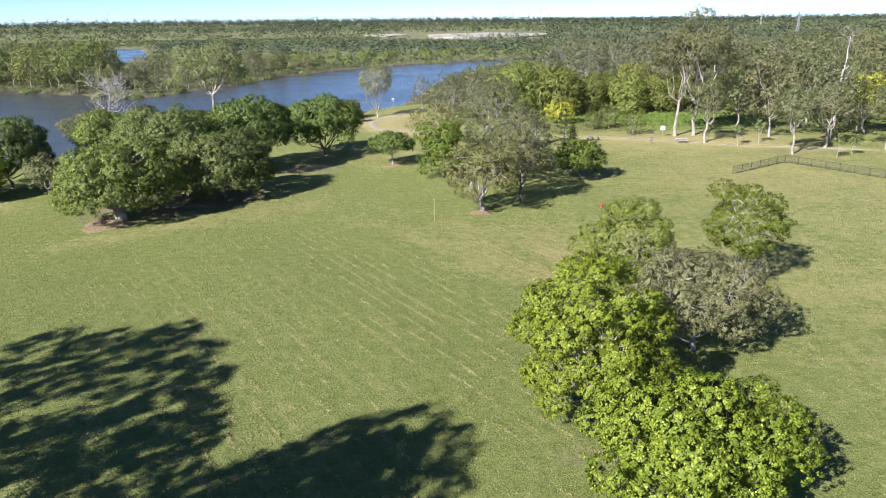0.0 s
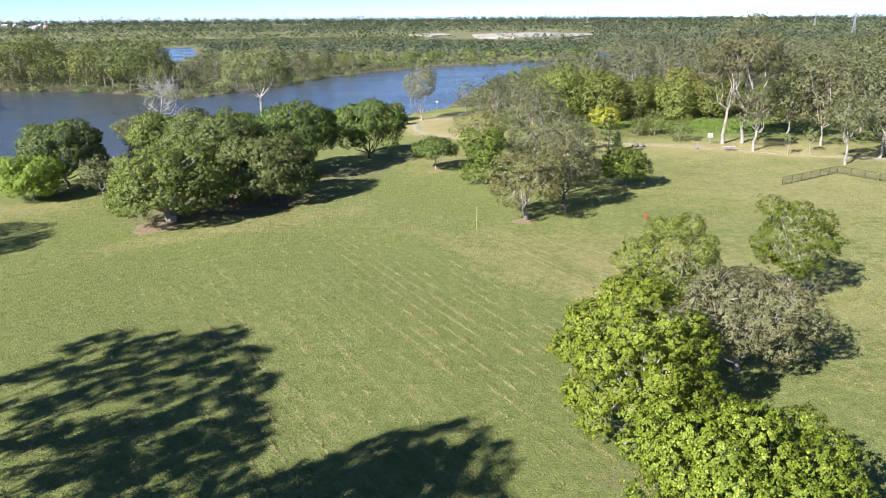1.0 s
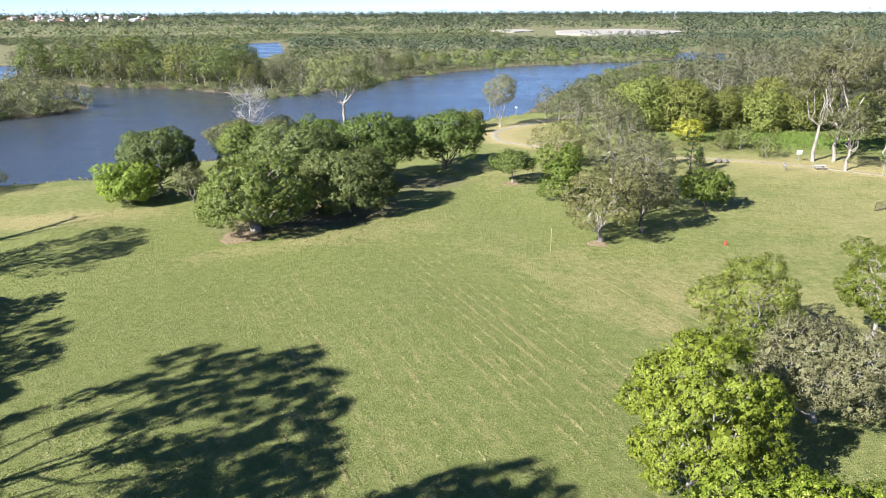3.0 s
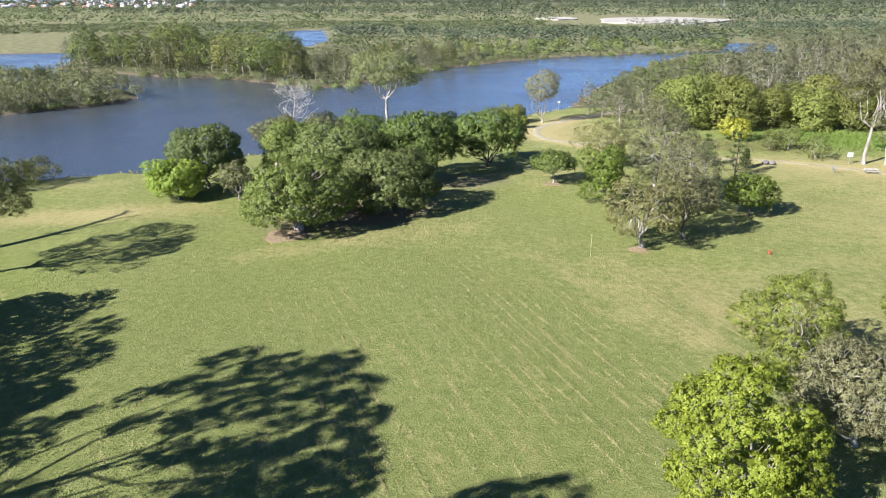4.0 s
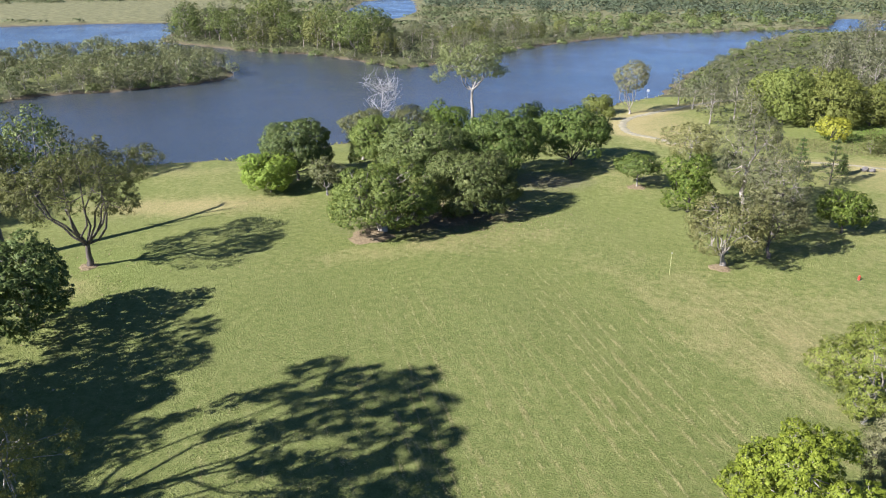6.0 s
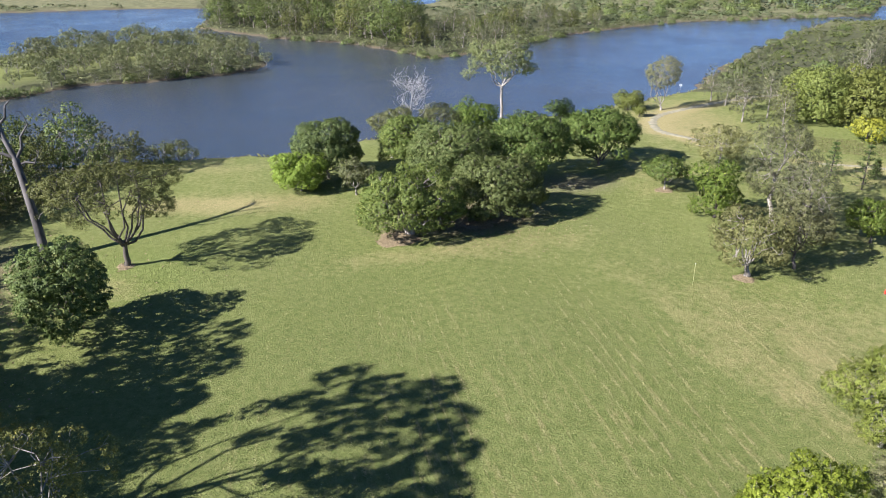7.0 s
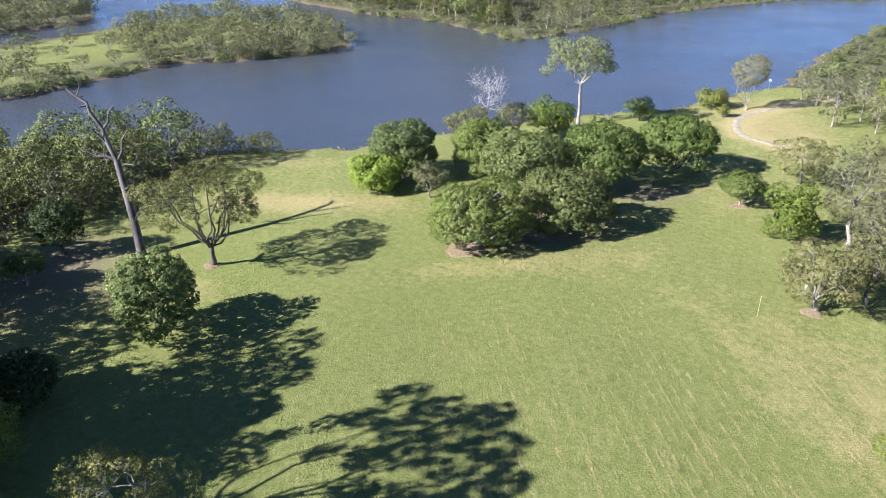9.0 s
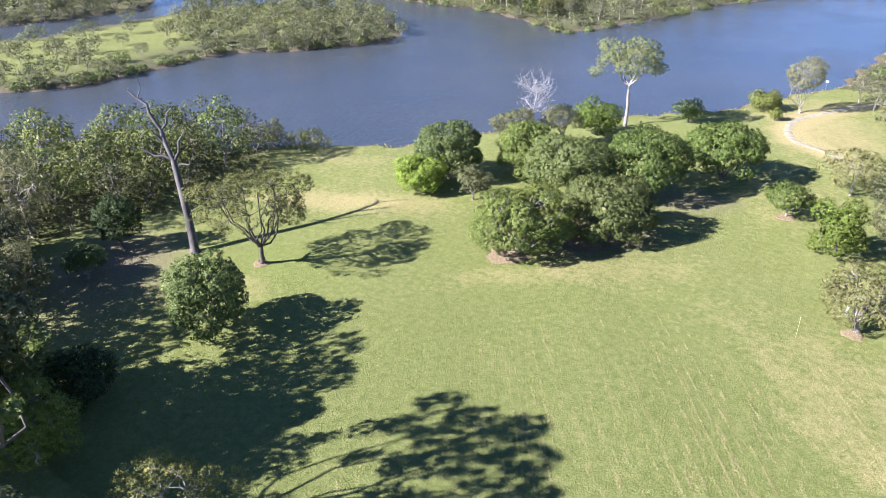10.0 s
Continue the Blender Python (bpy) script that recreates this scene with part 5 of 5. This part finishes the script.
mulch_bed(-38.2, 79.5, 3.0, 1, "reddish bark mulch ring under the dark fig tree")
mulch_bed(-30.5, 88.5, 2.4, 2, "reddish bark mulch under the grey fig tree")
mulch_bed(-8.1, 113.0, 1.5, 3, "pale bark ring round the small domed tree")
mulch_bed(4.2, 83.6, 1.3, 4, "bark litter round the paperbark trunk")
mulch_bed(-64.9, 59.6, 1.1, 5, "bark ring round the forked tree trunk")

# ---- grass and litter ----
GRASS = leaf_material("grass_blade", (0.096, 0.122, 0.026), (0.225, 0.245, 0.070), (0.32, 0.30, 0.12), 0.3)
STRAW = leaf_material("dry_clippings", (0.23, 0.195, 0.085), (0.34, 0.295, 0.140), None, 0.15)
MEADOW = leaf_material("meadow_grass", (0.100, 0.145, 0.026), (0.18, 0.235, 0.05), None, 0.3)
REED = leaf_material("reed_blade", (0.12, 0.13, 0.045), (0.24, 0.23, 0.10), None, 0.3)
SHADE_LITTER = leaf_material("leaf_litter", (0.16, 0.11, 0.06), (0.38, 0.28, 0.16), None, 0.1)


def lay(P):
    return np.concatenate([P, land_height(P[:, 0], P[:, 1])[:, None]], 1)


def tufts(name, label, P, size, tall, mat, seed, slim=0.5, cat="grass"):
    rng = np.random.default_rng(seed)
    n = len(P)
    Q = lay(P)
    Q[:, 2] += tall * 0.45
    a = rng.uniform(0, 6.28, n)
    nrm = np.stack([np.cos(a), np.sin(a), rng.uniform(0.2, 1.1, n)], 1)
    V, F = cards(Q, nrm, size, slim, rng)
    return tagged(new(name, quad_mesh(name, V, F, mat)), label, cat, kind="stuff")


rng = np.random.default_rng(77)
P = np.stack([rng.uniform(-62, 34, 140000), 22 + 100 * rng.uniform(0, 1, 140000) ** 1.6], 1)
tufts("lawn_tufts", "short uneven tufts of mown grass", P, 0.12, 0.07, GRASS, 78)
# clippings left in broken rows by the mower
way, side = np.array([0.55, -0.835]), np.array([0.835, 0.55])
N = 34000
rowi = rng.integers(-34, 34, N)
run = rng.uniform(-48, 48, N)
gap = np.sin(run * 0.55 + rowi * 2.3) + np.sin(run * 1.7 + rowi * 5.1) + 0.8 * np.sin(run * 0.13 + rowi)
keep = (gap + np.sin(rowi * 12.9898) * 1.1 + rng.normal(size=N) * 0.5 > 0.8)
P = np.array([-6.0, 52.0]) + run[keep, None] * way + (rowi[keep] * 1.2 + 0.35 * np.sin(rowi[keep] * 3.1) + rng.normal(size=keep.sum()) * 0.06)[:, None] * side
P = P[(P[:, 1] > 22) & (rng.uniform(0, 1, len(P)) < 1.1 * blob(P[:, 0], P[:, 1], -5, 47, 20, 20) + 1.6 * blob(P[:, 0], P[:, 1], 8, 62, 11, 9))]
n_bits = 16
P = (P[:, None] + rng.normal(size=(len(P), n_bits, 1)) * 0.32 * way + rng.normal(size=(len(P), n_bits, 1)) * 0.07 * side).reshape(-1, 2)
Q = lay(P)
Q[:, 2] += 0.04 + rng.uniform(0, 0.05, len(Q))
V, F = cards(Q, rng.normal(size=Q.shape) * 0.4 + np.array([0, 0, 1]), 0.105, 0.4, rng)
tagged(new("mown_rows", quad_mesh("mown_rows", V, F, STRAW)), "pale dry clippings lying in broken rows", "clippings", kind="stuff")
P = np.stack([rng.uniform(-60, 34, 4500), 24 + 90 * rng.uniform(0, 1, 4500) ** 1.3], 1)
Q = lay(P)
Q[:, 2] += 0.04
V, F = cards(Q, rng.normal(size=Q.shape) * 0.35 + np.array([0, 0, 1]), 0.09, 0.6, rng)
tagged(new("fallen_leaves", quad_mesh("fallen_leaves", V, F, STRAW)), "scattered pale fallen leaves on the lawn", "leaves", kind="stuff")
P = np.concatenate([rng.normal(size=(2600, 2)) * (9, 11) + (-74, 40), rng.normal(size=(1800, 2)) * (7, 5) + (-32, 90)])
Q = lay(P)
Q[:, 2] += 0.04
V, F = cards(Q, rng.normal(size=Q.shape) * 0.35 + np.array([0, 0, 1]), 0.26, 0.6, rng)
tagged(new("leaf_litter", quad_mesh("leaf_litter", V, F, SHADE_LITTER)), "brown leaf litter on bare soil under the trees", "leaves", kind="stuff")
P = rng.normal(size=(14000, 2)) * (9, 6) + (45, 163)
tufts("wet_meadow", "bright green tall grass of the wet meadow", P, 0.34, 0.2, MEADOW, 79, 0.45)
P = np.concatenate([rng.uniform(0, 1, (5000, 2)) * (10, 26) + (-99, 62), rng.uniform(0, 1, (5000, 2)) * (28, 12) + (10, 146)])
tufts("rough_grass", "rough uncut grass beside the thicket", P, 0.32, 0.2, REED, 80, 0.35)
edge = np.stack([rng.uniform(-240, 60, 60000), rng.uniform(60, 420, 60000)], 1)
dd = dry_land(edge[:, 0], edge[:, 1])
tufts("bank_reeds", "low reeds and rushes along the water's edge", edge[(dd > 0.3) & (dd < 2.6)], 0.8, 0.5, REED, 82, 0.35, "reeds")

# ---- far buildings, sand and masts ----
WALLS = [plain_material("pale_render", (0.42, 0.40, 0.37), (0.54, 0.52, 0.48), 0.5), plain_material("brick_wall", (0.36, 0.22, 0.16), (0.48, 0.32, 0.24), 0.5)]
ROOFS = [plain_material("white_roof", (0.40, 0.41, 0.42), (0.54, 0.54, 0.55), 0.4, 0.6), plain_material("grey_roof", (0.22, 0.22, 0.24), (0.34, 0.34, 0.36), 0.4), plain_material("tile_roof", (0.36, 0.17, 0.11), (0.50, 0.26, 0.18), 0.4)]
GLASS = plain_material("dark_window", (0.03, 0.035, 0.04), (0.06, 0.065, 0.07), 1.0, 0.15)


def house(w, d, h, wall, roof, hip):
    t = tagged(new("house"), "distant suburban house with a pitched roof", "house", "houses of the far suburb")
    part("wall", boxes("wall", wall, (-w / 2, w / 2, -d / 2, d / 2, -1.0, h), bevel=0.0), t)
    bm = bmesh.new()
    e = 0.6
    a = [bm.verts.new(p) for p in ((-w / 2 - e, -d / 2 - e, h), (w / 2 + e, -d / 2 - e, h), (w / 2 + e, d / 2 + e, h), (-w / 2 - e, d / 2 + e, h))]
    b = [bm.verts.new(p) for p in ((-w / 2 + hip, 0, h + d * 0.3), (w / 2 - hip, 0, h + d * 0.3))]
    for f in ((a[0], a[1], b[1], b[0]), (a[2], a[3], b[0], b[1]), (a[1], a[2], b[1]), (a[3], a[0], b[0]), tuple(a[::-1])):
        bm.faces.new(f)
    part("roof", solid("roof", bm, roof), t)
    for q in (-0.3, 0.0, 0.3):
        part("window", boxes("window", GLASS, (q * w - 0.9, q * w + 0.9, -d / 2 - 0.06, -d / 2 + 0.02, h - 2.0, h - 0.7), bevel=0.0), t)
    return t


rng = np.random.default_rng(9)
protos = [house(15, 10, 5.5, WALLS[0], ROOFS[0], 2.0), house(18, 11, 3.2, WALLS[1], ROOFS[2], 5.0), house(14, 10, 6.0, WALLS[0], ROOFS[1], 4.0), house(20, 12, 4.0, WALLS[0], ROOFS[0], 0.1)]
used = set()
for k in range(100):
    a, r = radians(rng.uniform(-44.5, -30.5)), rng.uniform(1900, 3300)
    m = pose(r * math.sin(a), r * math.cos(a), 2.0 + 6.0 * (r - 1900) / 1400, 0, 0, rng.uniform(0, 180)) @ Matrix.Diagonal((0.8, 0.8, 0.8, 1))
    q = int(rng.integers(4))
    if q in used:
        copy_thing(protos[q], m @ Matrix.Diagonal((1.25, 1.25, 1.25, 1)))
    else:
        used.add(q)
        protos[q].matrix_basis = m
for q in set(range(4)) - used:
    protos[q].matrix_basis = pose(-1200, 1700, 3)


def sand_flat(name, label, cx, cy, rx, ry, seed):
    bm = bmesh.new()
    ring = []
    for k in range(48):
        a = 2 * math.pi * k / 48
        q = 1 + 0.12 * math.sin(2 * a + seed) + 0.08 * math.sin(5 * a + seed) + 0.05 * math.sin(9 * a)
        ring.append(bm.verts.new((cx + rx * q * math.cos(a), cy + ry * q * math.sin(a), 0.9)))
    top = bm.faces.new(ring)
    ext = bmesh.ops.extrude_face_region(bm, geom=[top])
    for v in [g for g in ext["geom"] if isinstance(g, bmesh.types.BMVert)]:
        v.co.z -= 1.6
    bmesh.ops.recalc_face_normals(bm, faces=bm.faces[:])
    return tagged(new(name, solid(name, bm, SAND)), label, "sand", kind="structure")


sand_flat("sand_flat", "pale bare sand beyond the mangroves", 52, 930, 66, 130, 1.0)
sand_flat("sand_flat", "small pale bare sand patch beyond the mangroves", -75, 985, 26, 60, 3.0)


def mast(x, y, h, arms):
    t = tagged(new("power_mast"), "tall pale steel power mast above distant trees", "mast", "distant masts")
    w = Wood()
    for sx, sy in ((-1, -1), (1, -1), (1, 1), (-1, 1)):
        w.tube([[sx * 1.2, sy * 1.2, 0], [sx * 0.35, sy * 0.35, h]], 0.28, 0.2, 4)
    for k in range(int(h / 4)):
        r = 1.2 - 0.85 * k * 4 / h
        w.tube([[-r, -r, k * 4], [r, -r, k * 4 + 3.6]], 0.12, 0.12, 4)
        w.tube([[r, r, k * 4], [-r, r, k * 4 + 3.6]], 0.12, 0.12, 4)
    part("lattice", w.mesh("lattice", GALV), t)
    for k in range(arms):
        arm = part("arm", boxes("arm", GALV, (-3.2, 3.2, -0.2, 0.2, h - 1 - k * 3.0, h - 0.55 - k * 3.0), bevel=0.0), t)
        for q in (-3.0, 3.0):
            part("insulator", rod("insulator", WHITE, [[q, 0, h - 1 - k * 3.0], [q, 0, h - 2.2 - k * 3.0]], 0.14, 6), arm)
    return put(t, x, y, 0)


mast(190, 1490, 36, 1)
mast(374, 806, 24, 3)
mast(560, 1350, 27, 2)
